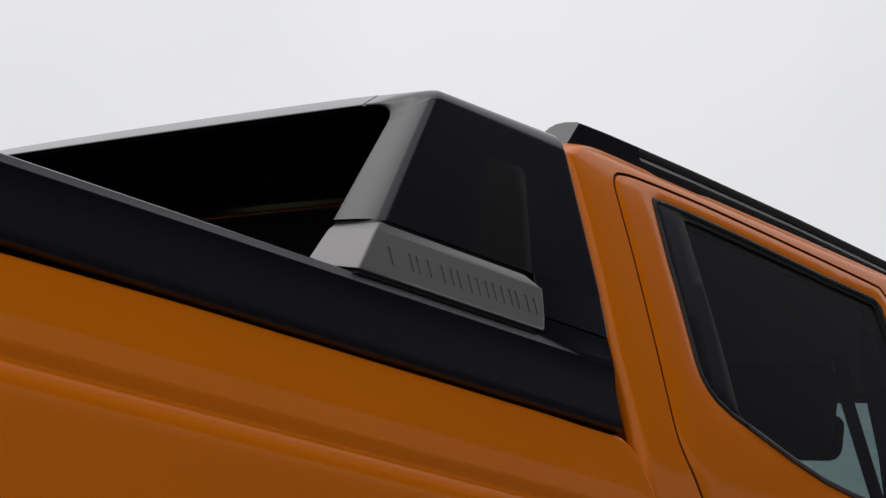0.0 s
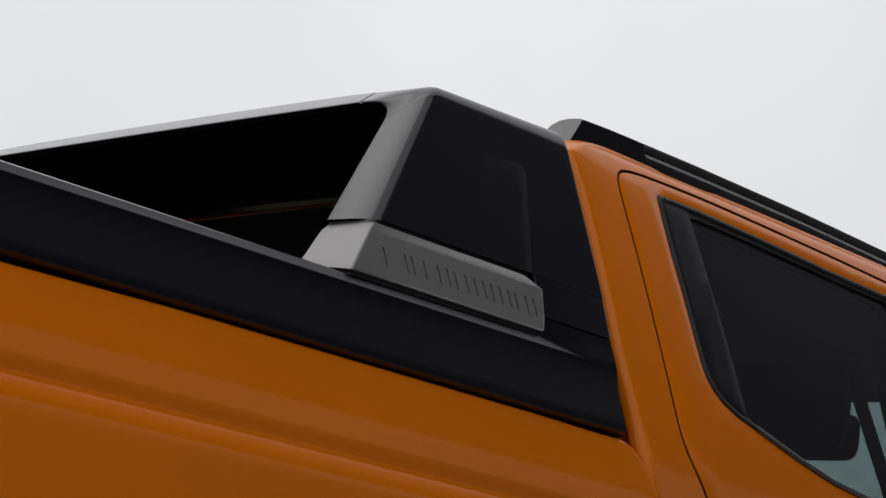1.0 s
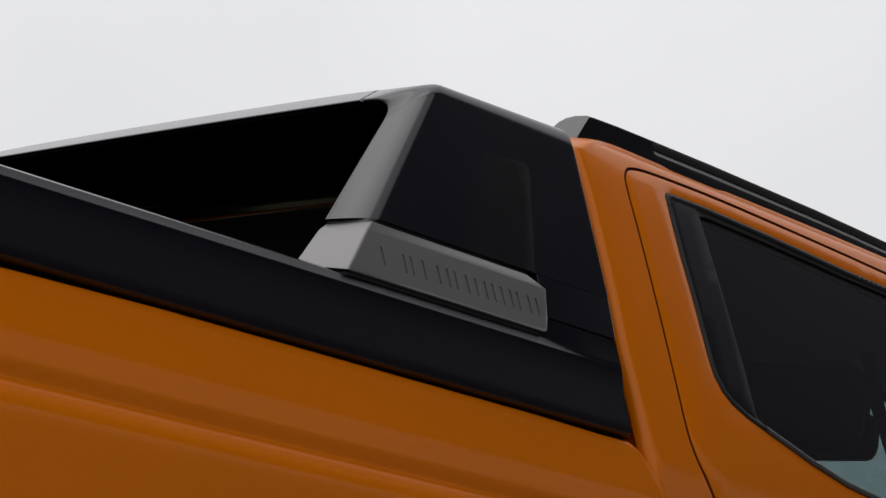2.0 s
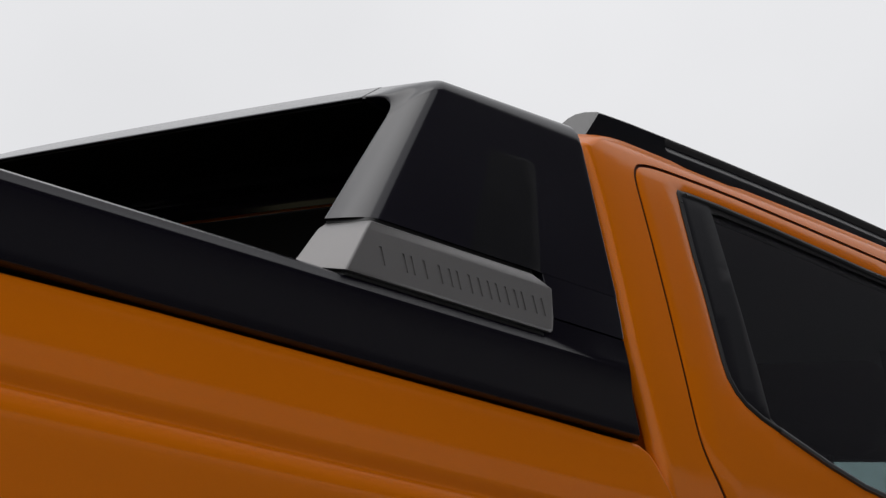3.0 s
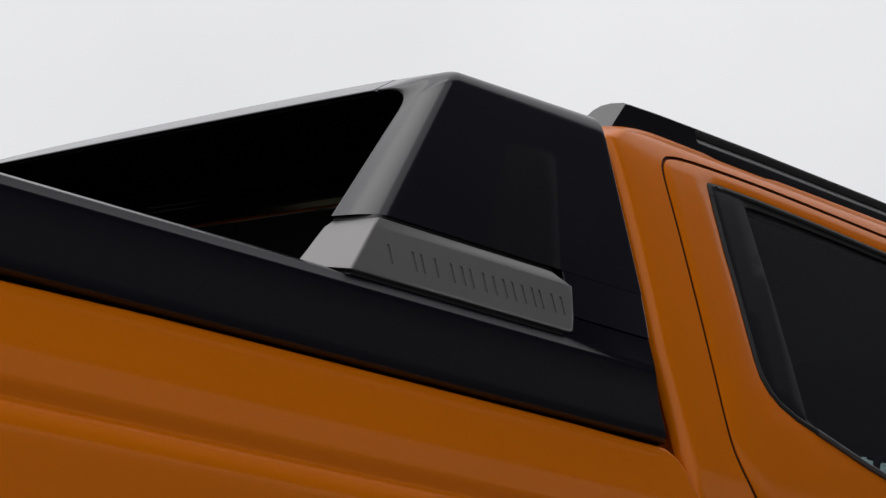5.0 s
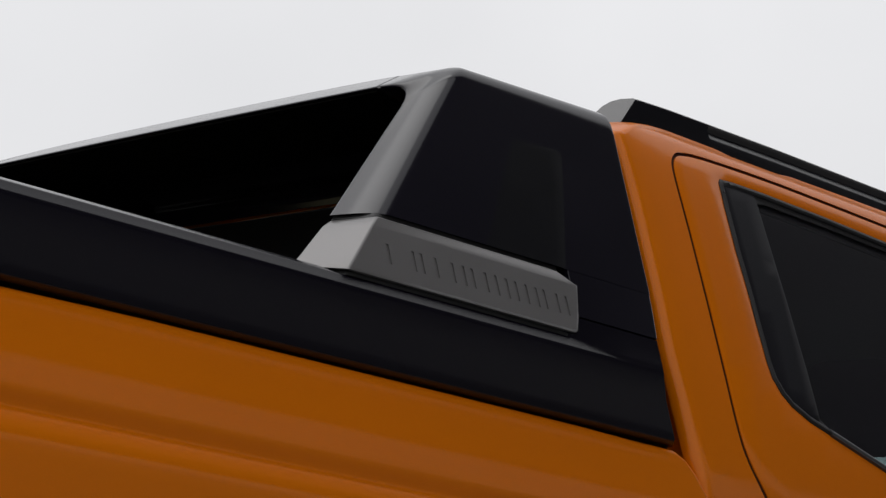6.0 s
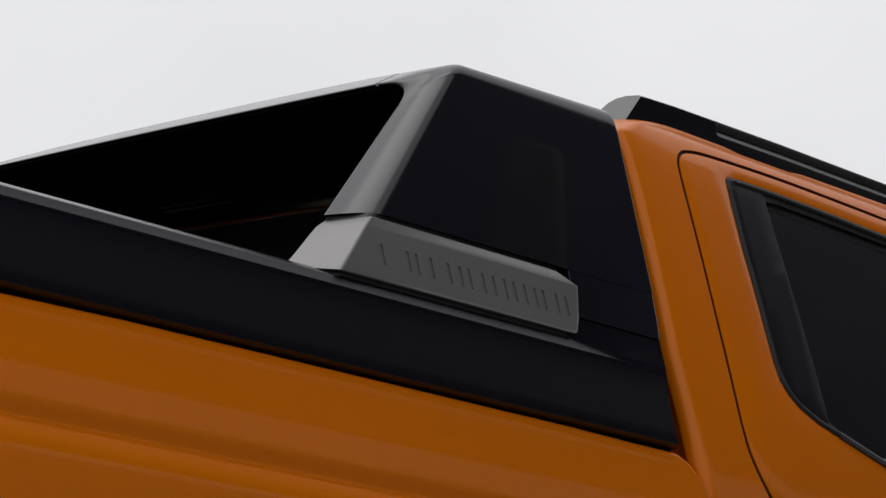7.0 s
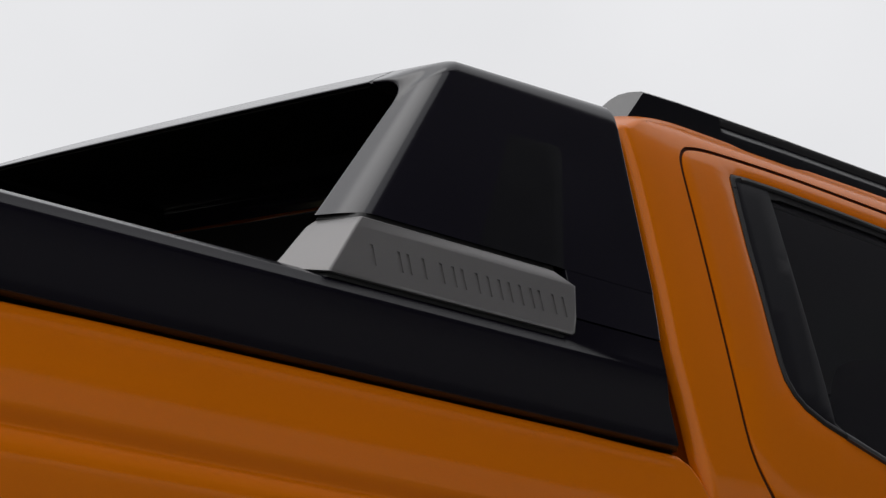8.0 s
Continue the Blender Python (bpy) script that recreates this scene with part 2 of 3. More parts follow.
def lathe(bm, profile, n=64):
    """A ring round the y axis from (radius, y) points."""
    rows = [[(r * math.cos(2 * math.pi * i / n), y, r * math.sin(2 * math.pi * i / n)) for r, y in profile] for i in range(n)]
    loft(bm, rows + rows[:1])
    bmesh.ops.remove_doubles(bm, verts=bm.verts, dist=1e-5)
    return bm


WALL_Y, WALL_H, BASE_H, FOOT_H = -5.2, 36.0, 3.85, 2.4

# ---- ground ----
bm = bmesh.new()
rings = [0, 3, 8, 20, 60, 200, 800, 3500]
rows = [[(r * math.cos(a * math.pi / 24), r * math.sin(a * math.pi / 24), 0) for a in range(49)] for r in rings]
loft(bm, rows)
bmesh.ops.remove_doubles(bm, verts=bm.verts, dist=1e-4)
tagged(put("ground", bm, ground_mat(), smooth=0), "flat worn grey asphalt with dry grass beyond the truck", "ground", kind="structure")

# unseen banded wall added behind the camera to shape the truck's reflections
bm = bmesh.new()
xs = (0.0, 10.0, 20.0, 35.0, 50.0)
loft(bm, [[(x, WALL_Y, FOOT_H), (x, WALL_Y, BASE_H), (x, WALL_Y - 0.3, BASE_H), (x, WALL_Y - 0.3, FOOT_H)] for x in xs], caps=True)
tagged(put("reflection_wall_band", bm, mat("pale_wall_band", (0.76, 0.76, 0.765), 0.9, 0.0, wear=0.1, wear_size=0.5, grain=0.3, grain_size=40), smooth=0), "pale band of an unseen wall added for reflections", "wall", kind="structure")
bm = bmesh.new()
loft(bm, [[(x, WALL_Y + 0.04, 0.0), (x, WALL_Y + 0.04, FOOT_H), (x, WALL_Y - 0.3, FOOT_H), (x, WALL_Y - 0.3, 0.0)] for x in xs], caps=True)
tagged(put("reflection_wall_foot", bm, mat("grey_wall_foot", (0.25, 0.248, 0.245), 0.85, 0.0, wear=0.2, wear_size=0.7, grain=0.4, grain_size=40), smooth=0), "grey foot of an unseen wall added for reflections", "wall", kind="structure")
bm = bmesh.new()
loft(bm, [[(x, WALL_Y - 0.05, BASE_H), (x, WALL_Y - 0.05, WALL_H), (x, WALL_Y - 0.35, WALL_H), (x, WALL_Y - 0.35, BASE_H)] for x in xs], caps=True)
tagged(put("reflection_wall_top", bm, mat("dark_wall_top", (0.042, 0.042, 0.047), 0.7, 0.0, spec=0.1, wear=0.15, wear_size=0.5, grain=0.2, grain_size=40), smooth=0), "dark upper part of an unseen wall added for reflections", "wall", kind="structure")

# ---- pickup truck ----
truck = new("pickup_truck")
tagged(truck, "orange double-cab pickup truck with black sport bar over its bed", "pickup truck")

CAB_Z = (0.30, 0.45, 0.95, 1.15, 1.21, 1.30, 1.40, 1.50, 1.60, 1.67, 1.71, 1.732, 1.752, 1.763)
CAB_Y = (0.86, 0.92, 0.937, 0.925, 0.914, 0.886, 0.848, 0.806, 0.760, 0.725, 0.701, 0.682, 0.647, 0.610)
FINE = curve_through(list(zip(CAB_Z, CAB_Y)), 6)
FZ, FY = [p[0] for p in FINE], [p[1] for p in FINE]


def cab_y(z):
    """Half width of the cab at a height."""
    return float(np.interp(z, FZ, FY))


def cab_x_in(x):
    """How far the body draws in towards the nose and the rear corner."""
    return 1.1 * max(0.0, 0.085 - x) ** 2 + (0.0 if x < 1.3 else 0.018 * (x - 1.3) ** 2)


def side_lift(s):
    return lambda x, z, d: (x, s * (cab_y(z) - cab_x_in(x) - d), z)


ROOF_LINE = curve_through(list(zip((0.0, 0.04, 0.073, 0.105, 0.139, 0.208, 0.40, 0.60, 0.87, 1.20, 1.55, 1.85), (1.686, 1.712, 1.730, 1.739, 1.746, 1.754, 1.757, 1.754, 1.747, 1.736, 1.717, 1.685))), 8)
ROOF_X, ROOF_Z = [p[0] for p in ROOF_LINE], [p[1] for p in ROOF_LINE]


def roof_z(x):
    """Height of the roof's edge along the cab."""
    return float(np.interp(x, ROOF_X, ROOF_Z))


# door and window outlines in (x, z)
GROOVE_BACK = [(0.37, 0.55), (0.36, 0.80), (0.325, 0.96), (0.262, 1.07), (0.215, 1.127), (0.188, 1.163), (0.164, 1.195), (0.146, 1.228), (0.137, 1.260), (0.130, 1.310), (0.123, 1.398), (0.1185, 1.489), (0.117, 1.565), (0.1165, 1.633), (0.1185, 1.667)]
GROOVE_TOP = [(0.124, 1.684), (0.136, 1.697), (0.155, 1.7045), (0.207, 1.711), (0.353, 1.7145), (0.502, 1.7125), (0.771, 1.705), (0.97, 1.697)]
REAR_DOOR = curve_through(GROOVE_BACK + GROOVE_TOP, 3) + [(0.985, 1.68), (1.025, 1.25), (1.045, 0.95), (1.045, 0.47), (1.0, 0.44), (0.40, 0.44), (0.375, 0.47)]
SILL = [(0.2225, 1.513), (0.2265, 1.439), (0.2315, 1.384), (0.2375, 1.358), (0.252, 1.336), (0.272, 1.3195), (0.309, 1.3025), (0.351, 1.2905), (0.471, 1.256), (0.567, 1.234), (0.66, 1.223), (0.80, 1.214), (0.985, 1.206)]
WIN_TOP = [(0.945, 1.655), (0.925, 1.668), (0.75, 1.672), (0.641, 1.677), (0.486, 1.6835), (0.339, 1.687), (0.262, 1.6865), (0.232, 1.684), (0.2255, 1.676), (0.221, 1.63), (0.2195, 1.561)]
WINDOW = SILL + WIN_TOP
# the door's skin closes up to the roof
DOOR_SKIN = [(x, z + 0.0032 * min(1.0, max(0.0, (z - 1.660) / 0.035))) for x, z in REAR_DOOR]
FRONT_DOOR = [(1.055, 0.47), (1.055, 0.95), (1.035, 1.25), (0.995, 1.68), (1.01, 1.695), (1.30, 1.684), (1.62, 1.655), (1.78, 1.62), (1.95, 1.50), (2.12, 1.36), (2.22, 1.24), (2.24, 1.05), (2.22, 0.60), (2.12, 0.45), (1.09, 0.44)]
FRONT_WIN = [(1.045, 1.21), (1.005, 1.66), (1.03, 1.668), (1.30, 1.658), (1.60, 1.628), (1.74, 1.59), (1.92, 1.46), (2.08, 1.32), (2.13, 1.215), (1.6, 1.205)]

CAB_BACK = 0.005


def cab_start(z):
    """Where the flat flank of the cab begins, at a height."""
    return float(np.interp(z, (1.05, 1.10, 1.15, 1.22, 1.28, 1.36, 1.50, 1.69), (0.110, 0.095, 0.072, 0.056, 0.046, 0.034, 0.031, 0.030)))


CAB_R = 0.025  # radius of the rear corner

# cab side with door openings, pillars and the roof's shoulder
for s in (-1, 1):
    bm = bmesh.new()
    top = [(x, roof_z(x)) for x in [*np.linspace(1.80, 0.25, 40), *np.linspace(0.23, 0.030, 20)]]
    outline = [(cab_start(z), z) for z in np.linspace(1.675, 0.45, 60)] + [(0.12, 0.42), (2.25, 0.42), (2.28, 0.60), (2.30, 1.16), (2.16, 1.37), (1.99, 1.525), (1.83, 1.655)] + top
    panel(bm, outline, [offset(REAR_DOOR, -0.0044), offset(FRONT_DOOR, -0.0044)], side_lift(s), step=0.05, rim=0.02, edge=0.0, fillet=0.006, extra=[(x, roof_z(x) - dz) for x in np.linspace(0.04, 1.75, 88) for dz in (0.003, 0.007, 0.012, 0.018, 0.025, 0.033)])
    bmesh.ops.remove_doubles(bm, verts=bm.verts, dist=2e-4)
    cab_side = put("cab_side", bm, ORANGE, truck, "orange painted cab side with thick rear pillar")
    # strip behind the shut lines, coloured as orange flange in shade
    for hole in (REAR_DOOR, FRONT_DOOR):
        bm = bmesh.new()
        lp = dense(hole, 0.03)
        ways = [offset(lp, q) for q in (-0.015, -0.0043, 0.0043, 0.02)]
        lift = side_lift(s)
        loft(bm, [[lift(x, z, k) for x, z in way + way[:1]] for way, k in zip(ways, (0.0205, 0.0038, 0.0038, 0.0225))])
        put("door_gap_shade", bm, FLANGE, cab_side)

# roof and the rounded rear end of the cab


def roof_row(x):
    z0 = roof_z(x)
    half = cab_y(z0) - cab_x_in(x)
    arc = [(half * math.sin(radians(90) * k / 16), z0 + 0.036 * math.cos(radians(90) * k / 16) ** 0.9) for k in range(-16, 17)]
    return arc


bm = bmesh.new()
loft(bm, [[(x, y, z) for y, z in roof_row(x)] for x in [*np.linspace(CAB_BACK + CAB_R, 0.23, 18), *np.linspace(0.25, 1.85, 41)]])
put("roof", bm, ORANGE, truck)

bm = bmesh.new()
edge_z = roof_z(CAB_BACK + CAB_R)
flank = [(cab_y(z) - cab_x_in(cab_start(z)), z) for z in np.linspace(0.45, edge_z, 60)]
loop = [(-y, z) for y, z in flank] + roof_row(CAB_BACK + CAB_R)[1:-1] + flank[::-1]
norms = []
# outward directions, evened out round the roof's corners
for i, p in enumerate(loop):
    a, b = loop[max(0, i - 1)], loop[min(len(loop) - 1, i + 1)]
    t = Vector((b[0] - a[0], b[1] - a[1])).normalized()
    norms.append((t.y, -t.x))
for _ in range(8):
    soft_norms = [norms[0]]
    for a, b, c in zip(norms, norms[1:], norms[2:]):
        v = Vector((a[0] + 2 * b[0] + c[0], a[1] + 2 * b[1] + c[1])).normalized()
        soft_norms.append((v.x, v.y))
    norms = soft_norms + [norms[-1]]
rows = []
for k in range(19):
    f = (k / 18) ** 1.5
    row = []
    for p, n in zip(loop, norms):
        r = CAB_R
        a0 = math.atan(2.2 * max(0.0, 0.085 - cab_start(p[1])))
        a = a0 + (math.pi / 2 - a0) * f
        d = r * 0.95 * (math.cos(a0) - math.cos(a))
        row.append((cab_start(p[1]) - r * (math.sin(a) - math.sin(a0)), p[0] + n[0] * d, p[1] + n[1] * d))
    rows.append(row)
# a channel behind the corner, as deep as it is wide
low = rows[-1]
rows.append([(q[0] + 0.020, q[1] + n[0] * 0.012, q[2] + n[1] * 0.012) for q, n in zip(low, norms)])
rows.append([(q[0] + 0.030, q[1] + n[0] * 0.060, q[2] + n[1] * 0.060) for q, n in zip(low, norms)])
inner = [(q[0], q[1] + n[0] * 0.070, q[2] + n[1] * 0.070) for q, n in zip(low, norms)]
rows.append(inner)
rows.append([(CAB_BACK - 0.0005, q[1], q[2]) for q in inner])
BACK_LOOP = [(q[1], q[2]) for q in rows[-1]]
loft(bm, rows)
put("cab_rear_edge", bm, ORANGE, truck)

# back wall of the cab with its window
BACK_WIN = rounded([(-0.72, 1.30), (0.72, 1.30), (0.63, 1.695), (-0.63, 1.695)], 0.06)


def back_lift(y, z, d):
    return (CAB_BACK + d, y, z)


bm = bmesh.new()
panel(bm, BACK_LOOP[::2] + BACK_LOOP[-1:], [BACK_WIN], back_lift, step=0.08, rim=0.02, edge=0.0)
put("back_wall", bm, ORANGE, truck)
bm = bmesh.new()
panel(bm, offset(BACK_WIN, 0.002), [], lambda y, z, d: (CAB_BACK + 0.003 + d, y, z), step=0.2, rim=0.004, edge=0.0, shut=True)
back_window = put("back_window", bm, TINTED, truck, "dark tinted rear window glass")
bm = bmesh.new()
panel(bm, offset(BACK_WIN, -0.006), [offset(BACK_WIN, 0.018)], lambda y, z, d: (CAB_BACK - 0.006 + d, y, z), step=0.05, rim=0.008)
put("window_seal", bm, RUBBER, back_window)


def door(s, outline, opening, glass_loop, seal_top, name, tint, quarter=None):
    """A door with its window seal, glass and outer handle."""
    lift = side_lift(s)
    bm = bmesh.new()
    panel(bm, offset(outline, 0.0044), [opening], lift, step=0.045, rim=0.02, edge=0.0022, fillet=0.005)
    d = put(name, bm, ORANGE, truck, "orange painted door with black window surround")
    bm = bmesh.new()
    panel(bm, offset(opening, 0.0006), [offset(opening, 0.0105)], lambda x, z, k: lift(x, z, k - 0.0022), step=0.03, rim=0.02, edge=0.0035, fillet=0.0035)
    put("window_seal", bm, SEAL, d, "charcoal rubber window seal")
    bm = bmesh.new()
    panel(bm, offset(seal_top, 0.0), [glass_loop], lambda x, z, k: lift(x, z, k + 0.004), step=0.03, rim=0.012, edge=0.001, fillet=0.003)
    put("window_channel", bm, SEAL, d)
    bm = bmesh.new()
    panel(bm, offset(glass_loop, -0.003), [], lambda x, z, k: lift(x, z, k + 0.010), step=0.06, rim=0.004, edge=0.0, shut=True)
    put("window_glass", bm, tint, d, "dark tinted door glass")
    if quarter:
        bm = bmesh.new()
        run = [q for q in SILL if q[0] > 0.34]
        ring_pts = [(-0.003, 0.004), (0.001, -0.0035), (0.0055, -0.0045), (0.0095, -0.0025), (0.011, 0.006)]
        loft(bm, [[lift(x, z + dz, dd) for dz, dd in ring_pts] for x, z in dense(run, 0.02)[: int(len(dense(run, 0.02)) * 0.5)]])
        put("belt_molding", bm, BELT, d, "charcoal molding along the window sill")
        bm = bmesh.new()
        panel(bm, quarter, [], lambda x, z, k: lift(x, z, k + 0.0005), step=0.03, rim=0.011, edge=0.002, fillet=0.004)
        put("quarter_panel", bm, APPLIQUE, d, "charcoal plastic panel behind the door glass")
    return d


inner = offset(WINDOW, 0.0095)
GLASS = [(0.3125, 1.662), (0.3135, 1.60), (0.3165, 1.534), (0.3235, 1.442), (0.330, 1.38), (0.337, 1.3125), (0.356, 1.3025), (0.475, 1.268), (0.571, 1.246), (0.66, 1.235), (0.80, 1.226), (0.968, 1.219), (0.93, 1.640), (0.915, 1.650), (0.75, 1.654), (0.641, 1.658), (0.486, 1.663), (0.339, 1.6655)]
QUARTER = [(0.2335, 1.674), (0.2295, 1.561), (0.2325, 1.513), (0.2365, 1.439), (0.2415, 1.386), (0.247, 1.361), (0.260, 1.342), (0.278, 1.328), (0.312, 1.3125), (0.3355, 1.306), (0.3285, 1.38), (0.3220, 1.442), (0.3150, 1.534), (0.3120, 1.60), (0.3110, 1.662), (0.310, 1.6765), (0.262, 1.677)]
FGLASS = offset(FRONT_WIN, 0.014)
for s in (-1, 1):
    rear_door = door(s, DOOR_SKIN, WINDOW, GLASS, inner, "rear_door", TINTED, QUARTER)
    front_door = door(s, FRONT_DOOR, FRONT_WIN, FGLASS, offset(FRONT_WIN, 0.009), "front_door", GREEN)
    for d, hx in ((rear_door, 0.42), (front_door, 1.20)):
        bm = bmesh.new()
        y = s * (cab_y(1.06) + 0.022)
        block(bm, (hx, min(y - 0.012, y + 0.012), 1.045), (hx + 0.20, max(y - 0.012, y + 0.012), 1.075), 0.008)
        for px in (hx + 0.01, hx + 0.17):
            block(bm, (px, min(s * 0.915, y), 1.048), (px + 0.02, max(s * 0.915, y), 1.072), 0.004)
        put("door_handle", bm, ORANGE, d)

# roof rails
RAIL_X = (0.30, 0.306, 0.45, 0.62, 0.78, 0.90, 1.145, 1.40, 1.60, 1.68)
for s in (-1, 1):
    bm = bmesh.new()

    def rail_row(x, lean, groove):
        zt = float(np.interp(x, (0.1, 0.16, 0.45, 0.8, 1.15, 1.7), (1.799, 1.8035, 1.8055, 1.8040, 1.796, 1.758)))
        zb = roof_z(x) - 0.012
        g = 0.007 * groove

        def skin(z):
            return 0.637 - 0.017 * (z - zb) / (zt - 0.0035 - zb)

        pts = [(0.637, zb), (skin(zb + 0.012), zb + 0.012), (skin(zt - 0.030), zt - 0.030), (skin(zt - 0.027) - g * 0.1, zt - 0.027), (skin(zt - 0.016) - g, zt - 0.016), (skin(zt - 0.0065) - g * 0.1, zt - 0.0065), (0.620, zt - 0.0035), (0.614, zt), (0.592, zt + 0.001), (0.578, zt - 0.003), (0.571, zt - 0.012), (0.566, zb)]
        return [(x - lean * (zt - q[1]) * 0.85 - lean * (0.637 - q[0]) * 0.32, s * q[0], q[1] - lean * (0.637 - q[0]) * 0.04 * (q[1] > zb + 0.02)) for q in pts]

    rows = [rail_row(0.128, 1, 0), rail_row(0.142, 0.8, 0), rail_row(0.20, 0.2, 0), rail_row(0.287, 0, 0), rail_row(0.292, 0, 1)] + [rail_row(x, 0, 1) for x in RAIL_X]
    loft(bm, rows, caps=True)
    put("roof_rail", bm, RAIL, truck, "black plastic roof rail with recessed outer groove", smooth=30)

# ---- cargo bed ----
SIDE = curve_through([(0.862, 1.2055), (0.898, 1.2084), (0.9070, 1.2080), (0.9122, 1.2057), (0.9156, 1.1990), (0.9180, 1.187), (0.9248, 1.158), (0.9318, 1.132), (0.9352, 1.112), (0.9374, 1.100), (0.9378, 1.093), (0.9370, 1.0875), (0.9354, 1.0815), (0.9343, 1.0760), (0.9344, 1.0722), (0.9362, 1.0686), (0.9392, 1.0646), (0.9426, 1.0600), (0.9460, 1.0550), (0.9490, 1.0500), (0.9514, 1.0440), (0.9531, 1.0360), (0.9545, 1.015), (0.9555, 0.98), (0.957, 0.92), (0.958, 0.80), (0.957, 0.64), (0.944, 0.52)], 3)


def bed_front(z):
    """Forward end of the bed's outer skin."""
    return float(np.interp(-z, [-q for q in (1.21, 1.2015, 1.197, 1.187, 1.165, 1.142, 1.11, 1.05, 0.5)], (-0.017, -0.002, 0.009, 0.021, 0.038, 0.055, 0.069, 0.075, 0.075)))


WHEEL_X, WHEEL_R = (-0.40, 2.73), 0.385
for s in (-1, 1):
    bm = bmesh.new()
    rows = []
    for k in range(44):
        u = k / 43
        row = []
        for y, z in SIDE:
            xf = bed_front(z)
            x = -1.62 + (xf + 1.62) * u
            dx = abs(x - WHEEL_X[0])
            arch = 0.0
            if dx < 0.50:
                arch = math.sqrt(0.25 - dx * dx) + 0.385
            zz = max(z, min(arch, 0.93)) if z < 0.93 else z
            # the top edge falls slightly towards the tail
            if z > 1.15:
                zz -= 0.005 * min(1.0, max(0.0, (-0.92 - x) / 0.35)) * (z - 1.15) / 0.05
            # and clears the cover towards the cab
            if z > 1.186:
                zz -= 0.002 * min(1.0, max(0.0, (x + 0.20) / 0.12))
            row.append((x, s * y, zz))
        rows.append(row)
    # turned-in front and rear edge
    last = rows[-1]
    for k in range(1, 7):
        a = math.pi / 2 * k / 6
        rows.append([(p[0] + 0.012 * math.sin(a), p[1] - s * 0.012 * (1 - math.cos(a)), p[2]) for p in last])
    rows.append([(p[0] + 0.012, p[1] - s * 0.045, p[2]) for p in last])
    rows.insert(0, [(p[0] - 0.004, p[1] - s * 0.04, p[2]) for p in rows[0]])
    loft(bm, rows)
    put("bed_side", bm, ORANGE, truck, "orange painted bed side with a shoulder crease", smooth=60)

# black cover along the top of the bed wall
COVER = [(0.870, 1.2125), (0.9020, 1.2122), (0.9085, 1.2126), (0.9105, 1.2132), (0.9180, 1.2182), (0.9184, 1.2194), (0.9178, 1.234), (0.9142, 1.272), (0.9103, 1.306), (0.9086, 1.3124), (0.9076, 1.3138), (0.9064, 1.3149), (0.8972, 1.3251), (0.8962, 1.3262), (0.8940, 1.3273), (0.852, 1.3395), (0.850, 1.3399), (0.844, 1.3409), (0.842, 1.3412), (0.815, 1.3412), (0.806, 1.337), (0.803, 1.29)]
SKIRT = {11: (0.9059, 1.3155), 12: (0.8964, 1.3268), 13: (0.8955, 1.3280), 14: (0.8945, 1.3290), 15: (0.8935, 1.3305), 16: (0.8929, 1.3330), 17: (0.8868, 1.3565), 18: (0.8862, 1.3590), 19: (0.8810, 1.3605), 20: (0.820, 1.3605)}
BLEND = {10: (0.9078, 1.3138), 11: (0.9077, 1.3141), 12: (0.9067, 1.3160), 13: (0.9066, 1.3165), 14: (0.9060, 1.3180), 15: (0.9050, 1.3205), 16: (0.9038, 1.3230)}
for s in (-1, 1):
    bm = bmesh.new()
    rows, edging = [], []
    for x in [-1.62, -1.3, -1.0, -0.8, -0.66, -0.60, -0.58, -0.56, -0.54, -0.4, -0.3, *np.linspace(-0.22, -0.06, 12), -0.045, -0.028]:
        c = min(1.0, max(0.0, (x + 0.60) / 0.06))
        b = min(1.0, max(0.0, (x + 0.25) / 0.14))
        row = []
        for i, (y, z) in enumerate(COVER):
            if i in SKIRT:
                y, z = y + (SKIRT[i][0] - y) * c, z + (SKIRT[i][1] - z) * c
            if i in BLEND:
                y, z = y + (BLEND[i][0] - y) * b, z + (BLEND[i][1] - z) * b
            # the front end leans back with height
            e = max(0.0, (x + 0.3) / 0.272)
            shift = e * float(np.interp(z, (1.206, 1.2126, 1.2204, 1.245, 1.275, 1.31, 1.363), (0.023, 0.019, 0.014, 0.003, -0.008, -0.013, -0.010)))
            if i < 5:
                shift = e * min(0.042, 0.013 + 0.85 * (0.9186 - y))
            row.append((x + shift, s * y, z))
        rows.append(row)
        edging.append([(x + e * (0.013 + 0.85 * (0.9186 - y)), s * y, z) for y, z in ((0.9060, 1.2122), (0.9085, 1.2119), (0.9105, 1.2125), (0.9181, 1.2172), (0.9186, 1.2178), (0.9184, 1.2185), (0.9174, 1.2190))])
    rows.append([(p[0] + 0.003, p[1] - s * 0.004, p[2]) for p in rows[-1]])
    rows.append([(p[0], s * 0.86 if abs(p[1]) > 0.86 else p[1], p[2]) for p in rows[-1]])
    loft(bm, rows)
    rail_cover = put("rail_cover", bm, SATIN, truck, "satin black cover along the bed rail", smooth=28)
    bm = bmesh.new()
    loft(bm, edging, closed=True, caps=True)
    put("edging", bm, EDGE, rail_cover, "gloss black lower edge", smooth=30)
    # added black block that stands in for the dark gap below the cover
    bm = bmesh.new()
    block(bm, (-1.60, min(s * 0.80, s * 0.874), 1.185), (0.020, max(s * 0.80, s * 0.880), 1.2140), 0.002)
    put("dark_gap_filler", bm, RUBBER, rail_cover)

